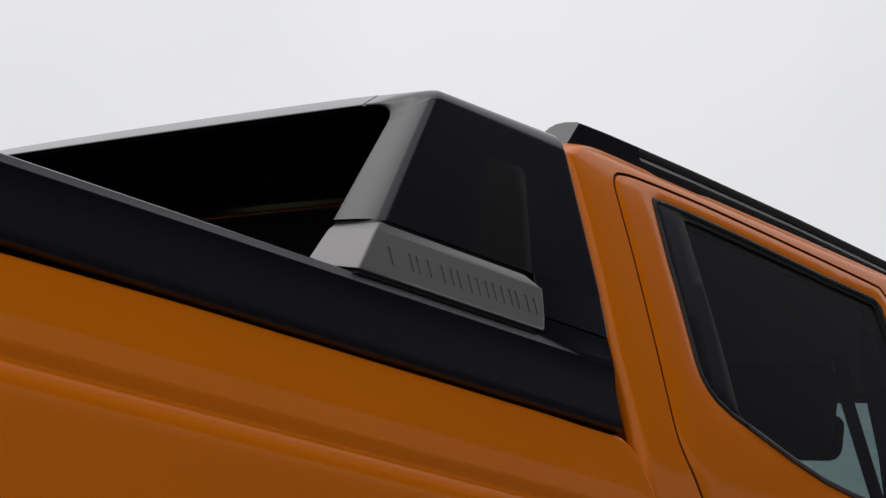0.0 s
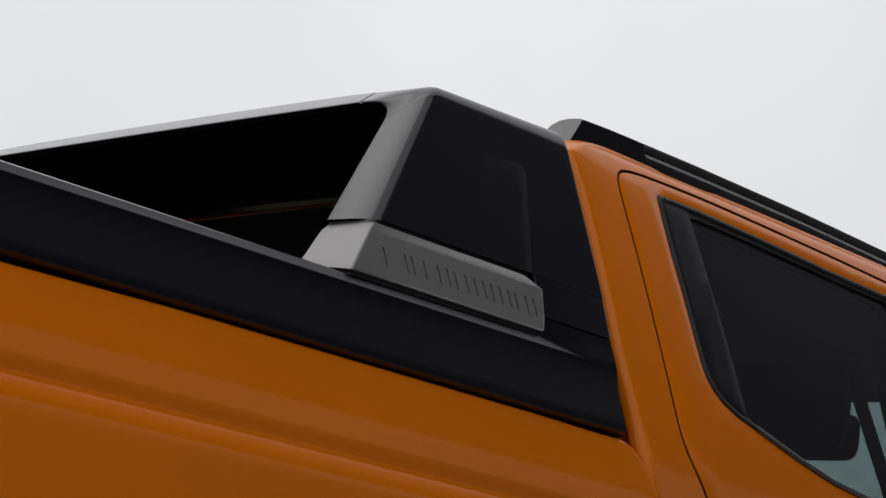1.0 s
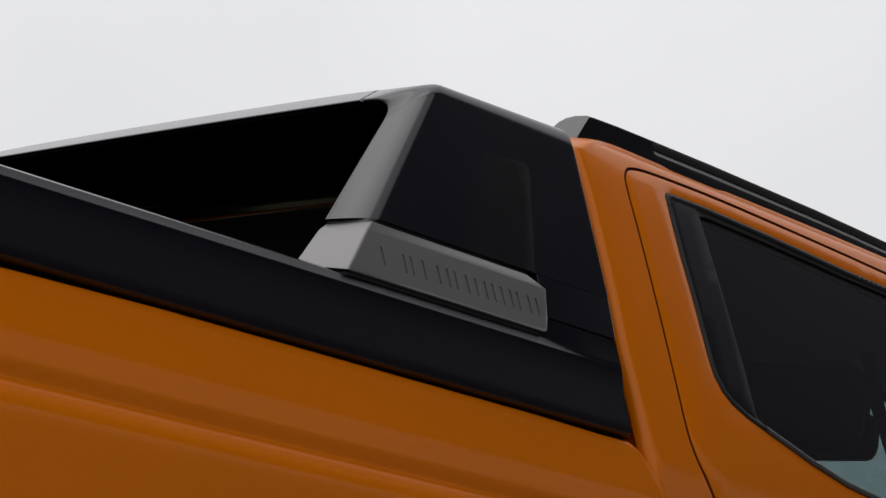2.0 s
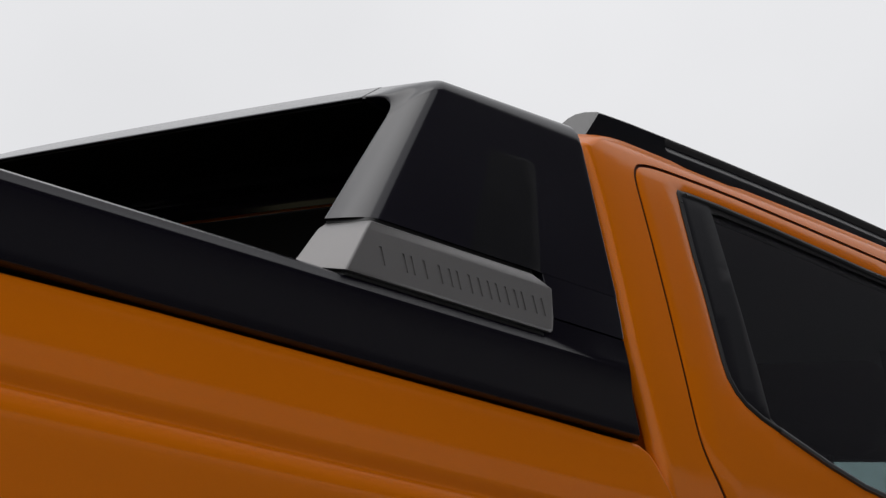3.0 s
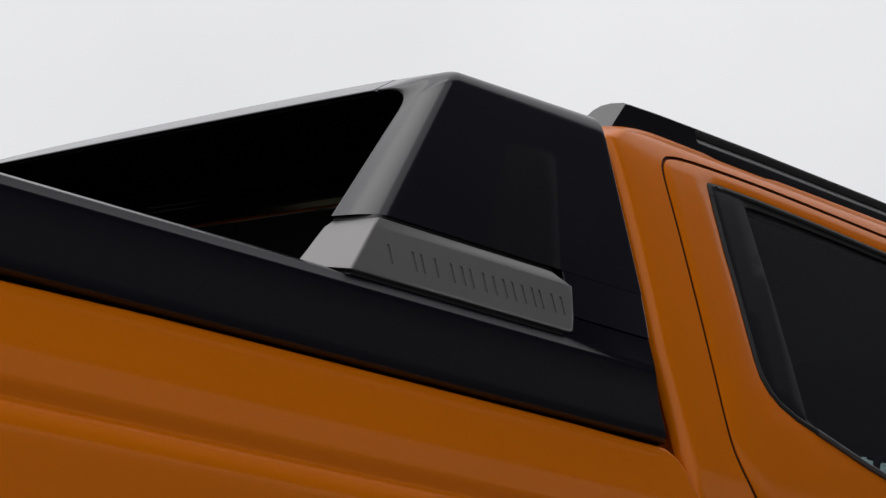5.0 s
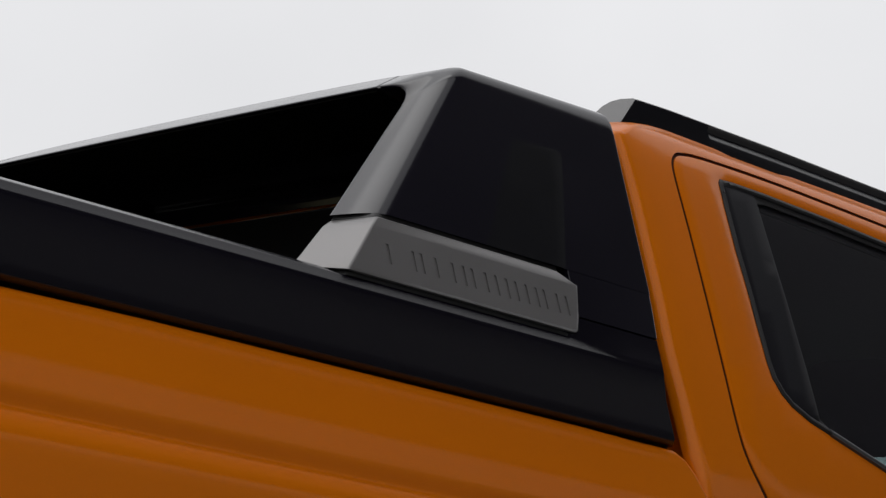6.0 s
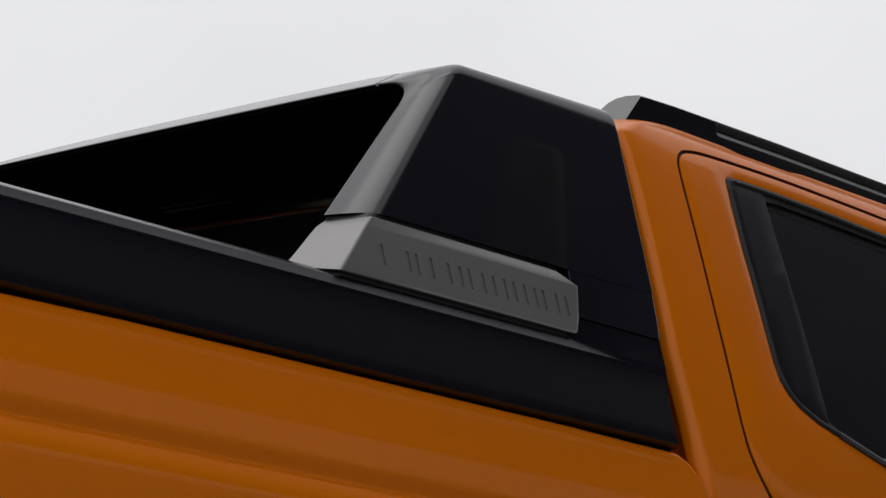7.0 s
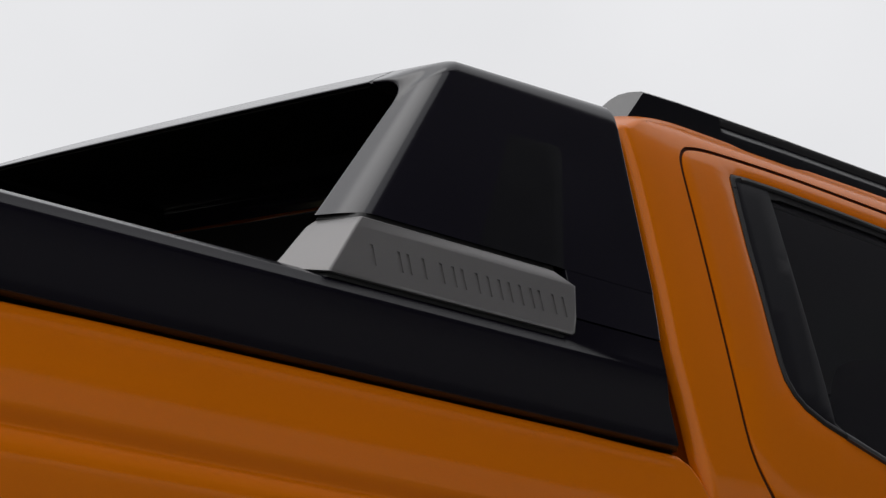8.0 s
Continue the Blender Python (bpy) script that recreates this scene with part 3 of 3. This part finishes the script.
# bed inside and tailgate
bm = bmesh.new()
rows = [[(x, y, z) for y, z in ((-0.81, 1.335), (-0.775, 1.30), (-0.765, 0.90), (-0.74, 0.865), (0.74, 0.865), (0.765, 0.90), (0.775, 1.30), (0.81, 1.335))] for x in (-1.60, -1.0, -0.5, -0.02)]
loft(bm, rows)
put("bed_liner", bm, LINER, truck, "black plastic liner inside the cargo bed", smooth=30)
bm = bmesh.new()
block(bm, (-0.048, -0.84, 0.60), (-0.013, 0.84, 1.325), 0.008)
put("bed_headboard", bm, LINER, truck)
bm = bmesh.new()
block(bm, (-1.665, -0.80, 0.62), (-1.61, 0.80, 1.325), 0.018)
tailgate = put("tailgate", bm, ORANGE, truck)
bm = bmesh.new()
block(bm, (-1.672, -0.13, 1.13), (-1.66, 0.13, 1.19), 0.005)
put("tailgate_handle", bm, GLOSS, tailgate)
for s in (-1, 1):
    bm = bmesh.new()
    block(bm, (-1.662, min(s * 0.815, s * 0.935), 0.78), (-1.618, max(s * 0.815, s * 0.935), 1.19), 0.012)
    put("tail_lamp", bm, LAMP, truck, "red tail lamp")
bm = bmesh.new()
block(bm, (-1.74, -0.88, 0.46), (-1.60, 0.88, 0.60), 0.03)
put("rear_bumper", bm, SATIN, truck)


# ---- sport bar ----
def bar_y(z):
    return 0.850 - 0.5 * (z - 1.43)


def ridge_x(z):
    """Rear edge of the bar's outer face."""
    return float(np.interp(z, (1.331, 1.429, 1.476, 1.556, 1.625, 1.697, 1.735), (-0.616, -0.541, -0.507, -0.449, -0.397, -0.341, -0.311)))


def heel_x(z):
    """Inner rear edge of the bar's leg."""
    return float(np.interp(z, (1.331, 1.429, 1.476, 1.556, 1.625, 1.697), (-0.640, -0.559, -0.526, -0.452, -0.395, -0.338)))


def nose_x(z):
    """Front edge of the bar's outer face."""
    return float(np.interp(z, (1.355, 1.408, 1.491, 1.556, 1.594, 1.645, 1.694, 1.735), (-0.0335, -0.0255, -0.018, -0.014, -0.012, -0.010, -0.008, -0.006)))


def ring(corners, radii, n=8, support=0.0):
    """A closed section with rounded corners. support: two more points on each straight, that far from its ends."""
    out = []
    m = len(corners)
    for i in range(m):
        q, a, b = Vector(corners[i]), Vector(corners[i - 1]), Vector(corners[(i + 1) % m])
        k = radii[i] if isinstance(radii[i], tuple) else (radii[i], radii[i])
        st, en = q + (a - q).normalized() * k[0], q + (b - q).normalized() * k[1]
        for t in range(n + 1):
            u = t / n
            out.append(st * (1 - u) ** 2 + q * 2 * u * (1 - u) + en * u * u)
        if support:
            k2 = radii[(i + 1) % m] if isinstance(radii[(i + 1) % m], tuple) else (radii[(i + 1) % m], 0.0)
            far = b + (q - b).normalized() * k2[0]
            way = far - en
            k3 = min(support, 0.3 * way.length)
            out += [en + way.normalized() * k3, far - way.normalized() * k3]
    return out


def bez(a, b, c, u):
    return Vector(a) * (1 - u) ** 2 + Vector(b) * 2 * u * (1 - u) + Vector(c) * u * u


RADII = ((0.050, 0.022), (0.004, 0.007), 0.012, 0.007)


def leg_section(z, s):
    """The leg at a height: outer ridge, outer nose, inner nose, inner rear edge."""
    y = bar_y(z)
    return [Vector(q) for q in ((ridge_x(z), s * y, z), (nose_x(z), s * y, z), (nose_x(z) - 0.01, s * (y - 0.14), z - 0.004), (heel_x(z), s * (y - 0.084), z - 0.002))]


ZT = 1.692  # end of the flat outer face
CROSS = ((-0.300, 1.7285), (-0.012, 1.7335), (-0.010, 1.6425), (-0.385, 1.679))
SEAM_Y = (0.548, 0.56, 0.57, 0.604)


def leg_top(s):
    """The last section of the leg, its inner edge lower than the outer one."""
    low = leg_section(ZT, s)
    z = 1.638
    low[2] = Vector((nose_x(z) - 0.01, s * (bar_y(z) - 0.14), z - 0.02))
    low[3] = Vector((heel_x(z), s * (bar_y(z) - 0.084), z))
    return low


def corner_sections(s):
    """Sections that carry the leg round into the cross bar, up to the joint."""
    low = leg_top(s)
    ctrl = [(-0.316, s * 0.7050, 1.7200), (-0.005, s * 0.6980, 1.7335), (-0.012, s * 0.600, 1.645), (-0.358, s * 0.645, 1.684)]
    out = []
    for k in range(1, 25):
        u = k / 24
        cs = []
        for i in range(4):
            end = Vector((CROSS[i][0], s * (SEAM_Y[i] + 0.003), CROSS[i][1]))
            c, a = Vector(ctrl[i]), low[i]
            if i < 2:
                p1, p2 = c + (a - c) * 0.85, c + (end - c).normalized() * 0.030
            else:
                p1, p2 = c + (a - c) * 0.75, c + (end - c) * 0.75
            turn = 0.58 if i < 2 else 0.75
            if u <= 0.25:
                q = a + (p1 - a) * (u / 0.25)
            elif u >= turn:
                q = p2 + (end - p2) * ((u - turn) / (1 - turn))
            else:
                q = bez(p1, c, p2, (u - 0.25) / (turn - 0.25))
            cs.append(q)
        out.append(ring(cs, ((0.050 - 0.034 * u, 0.022 - 0.010 * u), (0.004 + 0.008 * u, 0.007 + 0.003 * u), 0.012, 0.007 + 0.007 * u), support=0.006))
    return out


N = 9
bar = bmesh.new()
rows = []
TOP_ARCH, LOW_ARCH = 0.0045, 0.002
for k in range(25):
    f = -1 + k / 12
    up, dn = TOP_ARCH * (1 - f * f) ** 0.6, LOW_ARCH * (1 - f * f)
    g = f * 0.993
    rows.append(ring([(-0.300, 0.548 * g, 1.7285 + up), (-0.012, 0.56 * g, 1.7335 + up), (-0.010, 0.598 * g, 1.6425 + dn), (-0.016, 0.599 * g, 1.660 + dn), (-0.030, 0.60 * g, 1.6755 + dn), (-0.385, 0.604 * g, 1.679 + dn)], (0.008, 0.010, 0.003, 0.008, 0.006, 0.013)))
loft(bar, rows, closed=True, caps=True)
sport_bar = put("sport_bar", bar, GLOSS, truck, "gloss black sport bar across the bed behind the cab", smooth=35)

# added thin sheet that keeps reflections off the bar's underside
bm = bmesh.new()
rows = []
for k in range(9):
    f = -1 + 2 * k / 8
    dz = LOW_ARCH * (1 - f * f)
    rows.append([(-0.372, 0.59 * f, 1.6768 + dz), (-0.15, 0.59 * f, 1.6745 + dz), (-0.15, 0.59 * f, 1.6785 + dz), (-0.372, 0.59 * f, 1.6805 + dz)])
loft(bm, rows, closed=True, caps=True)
put("underside_dark_sheet", bm, BACKING, sport_bar, smooth=0)
# added sheet that stands in for the darkness seen below the bar
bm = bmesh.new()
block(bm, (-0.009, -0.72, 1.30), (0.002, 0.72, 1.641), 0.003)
put("dark_backing", bm, BACKING, sport_bar, "added dull black sheet that darkens the view under the bar", smooth=30)

INSET = [(-0.345, 1.4315), (-0.196, 1.4315), (-0.1445, 1.618), (-0.151, 1.6265), (-0.242, 1.6205)]
for s in (-1, 1):
    bm = bmesh.new()

    def on_face(x, z, d=0.0):
        return (x, s * (bar_y(z) - d), z)

    rows = [ring(leg_section(1.4315, s), RADII, support=0.006), ring(leg_top(s), RADII, support=0.006)] + corner_sections(s)
    loft(bm, rows, closed=True, caps=True, skip=lambda i, j: i == 0 and j == N)
    # flat outer face round the inset
    r0, r1 = rows[0], rows[1]
    A, D = r0[N], r1[N]
    B, C = r0[N + 1], r1[N + 1]
    a, b, c, c2, d = [on_face(*q) for q in INSET]
    face = bmesh.new()
    vA, va, vd, vD, vb, vB, vC, vc, vc2 = [face.verts.new(q) for q in (A, a, d, D, b, B, C, c, c2)]
    face.faces.new((vA, va, vd, vD))
    face.faces.new((vb, vB, vC, vc))
    face.faces.new((vd, vc2, vc, vC, vD))
    # the wedge panel rises towards its front edge and falls off there
    inset = bmesh.new()
    ax, az = INSET[0]
    run = Vector((INSET[4][0] - ax, INSET[4][1] - az)).normalized()

    def sunk(x, z):
        k = max(0.0, (x - ax) * run.y - (z - az) * run.x)
        return on_face(x, z, -0.13 * k * k)

    crest = [(-0.213, 1.4315), (-0.1615, 1.606), (-0.1635, 1.6115), (-0.169, 1.6150)]
    rear, rows_in = (INSET[0], INSET[4]), []
    for k in range(13):
        f = k / 12
        low = Vector(rear[0]).lerp(Vector(crest[0]), f)
        side = [low.lerp(Vector(rear[1]).lerp(Vector(crest[3]), f), q / 6) for q in range(7)]
        rows_in.append([sunk(*p) for p in side])
    loft(inset, rows_in)
    inset.faces.new([inset.verts.new(q) for q in rows_in[-1] + [sunk(*crest[2]), sunk(*crest[1])]])
    outer_run = [on_face(*q) for q in (INSET[1], INSET[2], INSET[3], (-0.158, 1.6262))]
    loft(inset, [outer_run, [sunk(*q) for q in crest]])
    roof = [on_face(*Vector((-0.158, 1.6262)).lerp(Vector(INSET[4]), k / 6)) for k in range(7)]
    loft(inset, [roof, [sunk(*Vector(crest[3]).lerp(Vector(rear[1]), k / 6)) for k in range(7)]])
    bmesh.ops.remove_doubles(inset, verts=inset.verts, dist=1e-5)
    # foot ahead of the plate
    rows = []
    for z in (1.30, 1.3608, 1.3622, 1.366, 1.395, 1.4315):
        y = bar_y(z) - 0.0005 if z > 1.362 else bar_y(1.3622) - 0.005
        back = -0.192
        rows.append(ring([(back, s * y, z), (nose_x(z), s * y, z), (nose_x(z) - 0.01, s * (y - 0.14), z), (back, s * (y - 0.14), z)], (0.003, 0.006, 0.012, 0.003)))
    loft(bm, rows, closed=True, caps=True)
    put("bar_leg", bm, GLOSS, sport_bar, "gloss black leg with a slanted wedge panel", smooth=30)
    put("side_panel", face, GLOSS, sport_bar, smooth=0)
    put("wedge_panel", inset, WEDGE, sport_bar, smooth=12)

    # silver plate at the foot, with a row of sunk marks
    bm = bmesh.new()

    def plate_front(z):
        return float(np.interp(z, (1.3325, 1.336, 1.345, 1.409, 1.414, 1.4245), (-0.215, -0.205, -0.1985, -0.1815, -0.1845, -0.222)))

    def plate_section(z, grow=0.0):
        y = bar_y(z) + 0.002 - grow
        xr = -0.5445 + 0.757 * (z - 1.4225) + grow
        heel = float(np.interp(z, (1.334, 1.352, 1.382, 1.411, 1.4245), (-0.641, -0.6235, -0.597, -0.5705, -0.552)))
        return [(xr, s * y, z), (plate_front(z) - grow, s * y, z), (plate_front(z) - grow, s * (y - 0.08), z), (heel + grow, s * (y - 0.086), z + float(np.interp(z, (1.3325, 1.4245), (0.004, 0.0))))]

    rad = (0.004, 0.003, 0.003, 0.003)
    levels = [1.3340, 1.3352, 1.3390, 1.3590, 1.3870, 1.4090, 1.4225, 1.4245]
    rows = [ring(plate_section(z, (0.003, 0.0005)[i] if i < 2 else 0.003 if i == len(levels) - 1 else 0.0005 if i == len(levels) - 2 else 0.0), rad) for i, z in enumerate(levels)]
    loft(bm, rows, closed=True, caps=True, skip=lambda i, j: i in (2, 3, 4) and j == N - 1)

    def on_plate(x, z, d=0.0):
        return (x, s * (bar_y(z) + 0.002 - d), z)

    # a row of upright bars pressed into the face
    z0, z1, w = 1.3590, 1.3870, 0.0048
    uprights = (-0.5375, -0.4945, -0.4800, -0.4555, -0.4260, -0.4060, -0.3905, -0.3665, -0.3475, -0.3280, -0.3110, -0.2920, -0.2730, -0.2580, -0.2340, -0.2160)
    holes = [[(x, z0), (x + w, z0), (x + w, z1), (x, z1)] for x in uprights]
    lows, highs = [rows[i][N - 1] for i in (2, 3, 4, 5)], [rows[i][N] for i in (2, 3, 4, 5)]
    face_loop = [(q.x, q.z) for q in highs] + [(q.x, q.z) for q in lows[::-1]]
    panel(bm, face_loop, holes, on_plate, step=0.03, rim=0.0023, edge=0.0, fillet=0.0012)
    back_face = [bm.verts.new(on_plate(x, z, 0.0022)) for x, z in ((-0.56, z0 - 0.004), (-0.20, z0 - 0.004), (-0.20, z1 + 0.004), (-0.56, z1 + 0.004))]
    bm.faces.new(back_face)
    bmesh.ops.remove_doubles(bm, verts=bm.verts, dist=5e-5)
    put("base_plate", bm, SILVER, sport_bar, "silver grey plate with sunk marks at the bar's foot", smooth=30)
    bm = bmesh.new()
    loft(bm, [ring(plate_section(z, 0.006), rad) for z in (1.3275, 1.3348)], closed=True, caps=True)
    put("plate_gasket", bm, RUBBER, sport_bar)
    # dark joint between plate and leg
    bm = bmesh.new()
    rows = []
    for z, g in ((1.4235, 0.004), (1.4320, 0.004)):
        y = bar_y(z) - g
        rows.append(ring([(ridge_x(z) + g, s * y, z), (-0.21, s * y, z), (-0.21, s * (y - 0.07), z), (heel_x(z) + 0.004 + g, s * (y - 0.080), z)], (0.012, 0.003, 0.003, 0.006)))
    loft(bm, rows, closed=True, caps=True)
    put("joint_strip", bm, RUBBER, sport_bar)

# joints of the cross bar
for s in (-1, 1):
    bm = bmesh.new()
    rows = []
    for f in (0.985, 1.012):
        cs = [Vector((x, s * SEAM_Y[i] * f, z)) for i, (x, z) in enumerate(CROSS)]
        mid = sum(cs, Vector()) / 4
        rows.append(ring([q + (mid - q) * 0.035 for q in cs], RADII))
    loft(bm, rows, closed=True, caps=True)
    put("joint_strip", bm, RUBBER, sport_bar)

# ---- cabin ----
for s in (-1, 1):
    bm = bmesh.new()
    lift = side_lift(s)
    panel(bm, [(0.09, 0.5), (2.2, 0.5), (2.2, 1.25), (1.80, 1.64), (1.5, 1.69), (0.9, 1.725), (0.3, 1.735), (0.11, 1.72)], [offset(GLASS, 0.004), offset(FRONT_WIN, 0.02)], lambda x, z, d: lift(x, z, d + 0.035), step=0.08, rim=0.01, edge=0.0)
    put("cabin_lining", bm, TRIM_IN, truck)
bm = bmesh.new()
rows = []
for x in (0.08, 0.3, 0.6, 1.0, 1.4, 1.7, 1.80):
    z0 = roof_z(x) - 0.030
    rows.append([(x, y, z0 - 0.02 * (y / 0.62) ** 2) for y in np.linspace(-0.64, 0.64, 13)])
loft(bm, rows)
put("headliner", bm, HEADLINER, truck, "grey cloth headliner")
bm = bmesh.new()
block(bm, (0.08, -0.86, 0.50), (2.25, 0.86, 0.56), 0.01)
block(bm, (1.98, -0.80, 0.60), (2.26, 0.80, 1.14), 0.05)
put("dashboard", bm, TRIM_IN, truck)


def seat(x, y, w, top):
    base = [(x - 0.02, 0.60), (x + 0.46, 0.62), (x + 0.50, 0.74), (x + 0.10, 0.80), (x - 0.16, top - 0.08), (x - 0.20, top), (x - 0.28, top), (x - 0.27, top - 0.1), (x - 0.12, 0.66)]
    bm = bmesh.new()
    lp = rounded(base, 0.04)
    rows = [[(px, y + q * w / 2, pz) for px, pz in offset(lp, g)] for q, g in ((-1, 0.03), (-0.94, 0.008), (-0.8, 0.0), (0.8, 0.0), (0.94, 0.008), (1, 0.03))]
    loft(bm, rows, closed=True, caps=True)
    return put("seat", bm, FABRIC, truck, "black fabric seat", smooth=50)


def headrest(x, y, z, owner, w=0.13):
    bm = bmesh.new()
    block(bm, (x - 0.05, y - w, z), (x + 0.05, y + w, z + 0.19), 0.045)
    for q in (-0.06, 0.06):
        block(bm, (x - 0.006, y + q - 0.006, z - 0.17), (x + 0.006, y + q + 0.006, z + 0.02), 0.003)
    put("headrest", bm, FABRIC, owner)


for y in (-0.38, 0.38):
    fs = seat(1.32, y, 0.52, 1.23)
    headrest(1.07, y, 1.38, fs, 0.17)
rs = seat(0.42, 0.0, 1.40, 1.28)
for y in (-0.42, 0.42):
    headrest(0.20, y, 1.30, rs)
# windscreen, its header and the mirror
bm = bmesh.new()
WS = [(-0.60, 0.0), (0.60, 0.0), (0.70, 1.0), (-0.70, 1.0)]


def screen(u, w, d):
    return (1.86 + 0.56 * w - d * 0.5 - 0.10 * (u / 0.7) ** 2, u, 1.668 - 0.52 * w + d * -0.8 - 0.012 * (u / 0.7) ** 2)


panel(bm, WS, [], screen, step=0.12, rim=0.005, edge=0.0, shut=True)
put("windscreen", bm, GREEN, truck, "green tinted windscreen glass")
bm = bmesh.new()
rows = [[(1.80 - 0.10 * (u / 0.7) ** 2, u, 1.700 - 0.03 * (u / 0.7) ** 2), (1.87 - 0.10 * (u / 0.7) ** 2, u, 1.672 - 0.02 * (u / 0.7) ** 2), (1.868 - 0.10 * (u / 0.7) ** 2, u, 1.650 - 0.02 * (u / 0.7) ** 2), (1.78 - 0.10 * (u / 0.7) ** 2, u, 1.668 - 0.02 * (u / 0.7) ** 2)] for u in np.linspace(-0.64, 0.64, 13)]
loft(bm, rows, closed=True, caps=True)
put("screen_header", bm, TRIM_IN, truck)
bm = bmesh.new()
block(bm, (1.74, -0.10, 1.488), (1.78, 0.14, 1.600), 0.032)
block(bm, (1.75, -0.015, 1.55), (1.86, 0.12, 1.668), 0.02)
put("rear_view_mirror", bm, TRIM_IN, truck)
bm = bmesh.new()
rows = [[(x, y, z), (x + 0.045, y, z + 0.01), (x + 0.045, y + 0.002, z + 0.01), (x, y + 0.002, z)] for x, y, z in ((0.945, -0.63, 1.56), (1.006, -0.62, 1.465), (1.136, -0.62, 1.302), (1.26, -0.62, 1.12), (1.30, -0.64, 0.70))]
loft(bm, rows, closed=True, caps=True)
put("seat_belt", bm, FABRIC, truck)

for s in (-1, 1):
    bm = bmesh.new()
    edge_line = [(0.925, 1.60), (0.950, 1.505), (0.978, 1.456), (1.030, 1.370), (1.060, 1.300), (1.075, 1.20), (1.08, 0.70)]
    loft(bm, [[(x, s * 0.70, z), (x + 0.10, s * 0.70, z), (x + 0.10, s * 0.715, z), (x, s * 0.715, z)] for x, z in edge_line], closed=True, caps=True)
    put("pillar_trim", bm, TRIM_IN, truck)

# ---- nose of the truck ----
bm = bmesh.new()
rows = []
for x, half, zt, zb in ((2.30, 0.90, 1.17, 0.42), (2.55, 0.90, 1.165, 0.42), (2.9, 0.895, 1.15, 0.42), (3.2, 0.88, 1.13, 0.42), (3.45, 0.84, 1.09, 0.44), (3.58, 0.76, 1.02, 0.48), (3.62, 0.70, 0.92, 0.52)):
    arch = 0.0
    prof = [(half * 0.95, zb), (half + 0.015, zb + 0.05), (half + 0.03, zb + 0.30), (half + 0.012, zt - 0.16), (half - 0.02, zt - 0.05), (half - 0.10, zt), (half - 0.30, zt + 0.025), (0.0, zt + 0.04)]
    rows.append([(x, -y, z) for y, z in prof] + [(x, y, z) for y, z in prof[-2::-1]])
loft(bm, rows, caps=True)
put("nose_body", bm, ORANGE, truck, smooth=50)
bm = bmesh.new()
block(bm, (3.55, -0.72, 0.42), (3.68, 0.72, 0.62), 0.04)
block(bm, (3.58, -0.50, 0.66), (3.655, 0.50, 0.95), 0.03)
put("front_bumper", bm, SATIN, truck)
for s in (-1, 1):
    bm = bmesh.new()
    block(bm, (3.44, min(s * 0.56, s * 0.85), 0.86), (3.60, max(s * 0.56, s * 0.85), 0.98), 0.03)
    put("headlamp", bm, CLEAR, truck)
    bm = bmesh.new()
    block(bm, (2.02, min(s * 0.98, s * 1.16), 1.20), (2.14, max(s * 0.98, s * 1.16), 1.38), 0.04)
    block(bm, (2.06, min(s * 0.86, s * 1.0), 1.21), (2.11, max(s * 0.86, s * 1.0), 1.25), 0.012)
    put("door_mirror", bm, GLOSS, truck)
# chassis between the axles
bm = bmesh.new()
block(bm, (-1.55, -0.50, 0.44), (3.4, 0.50, 0.58), 0.03)
for x in WHEEL_X:
    block(bm, (x - 0.05, -0.74, WHEEL_R - 0.05), (x + 0.05, 0.74, WHEEL_R + 0.05), 0.02)
put("chassis", bm, RUBBER, truck)

# wheels
for x in WHEEL_X:
    for s in (-1, 1):
        bm = bmesh.new()
        lathe(bm, [(0.225, -0.125), (0.26, -0.135), (0.335, -0.130), (0.372, -0.110), (0.384, -0.08), (0.385, 0.0), (0.384, 0.08), (0.372, 0.110), (0.335, 0.130), (0.26, 0.135), (0.225, 0.125), (0.225, -0.125)])
        wheel = put("wheel", bm, TYRE, truck, "black all-terrain tyre on dark alloy rim")
        wheel.location = (x, s * 0.80, WHEEL_R)
        bm = bmesh.new()
        lathe(bm, [(0.228, -0.12), (0.232, 0.118), (0.222, 0.124), (0.205, 0.11), (0.20, -0.12), (0.228, -0.12)])
        for k in range(6):
            a = math.pi / 3 * k
            t = bmesh.new()
            block(t, (0.03, 0.075, -0.028), (0.215, 0.105, 0.028), 0.008)
            bmesh.ops.rotate(t, verts=t.verts, cent=(0, 0, 0), matrix=Matrix.Rotation(a, 3, "Y"))
            tm = bpy.data.meshes.new("tmp")
            t.to_mesh(tm)
            t.free()
            bm.from_mesh(tm)
            bpy.data.meshes.remove(tm)
        lathe(bm, [(0.0005, 0.09), (0.05, 0.09), (0.055, 0.105), (0.04, 0.118), (0.0005, 0.118)], 32)
        if s < 0:
            bmesh.ops.rotate(bm, verts=bm.verts, cent=(0, 0, 0), matrix=Matrix.Rotation(math.pi, 3, "Z"))
        put("rim", bm, ALLOY, wheel)
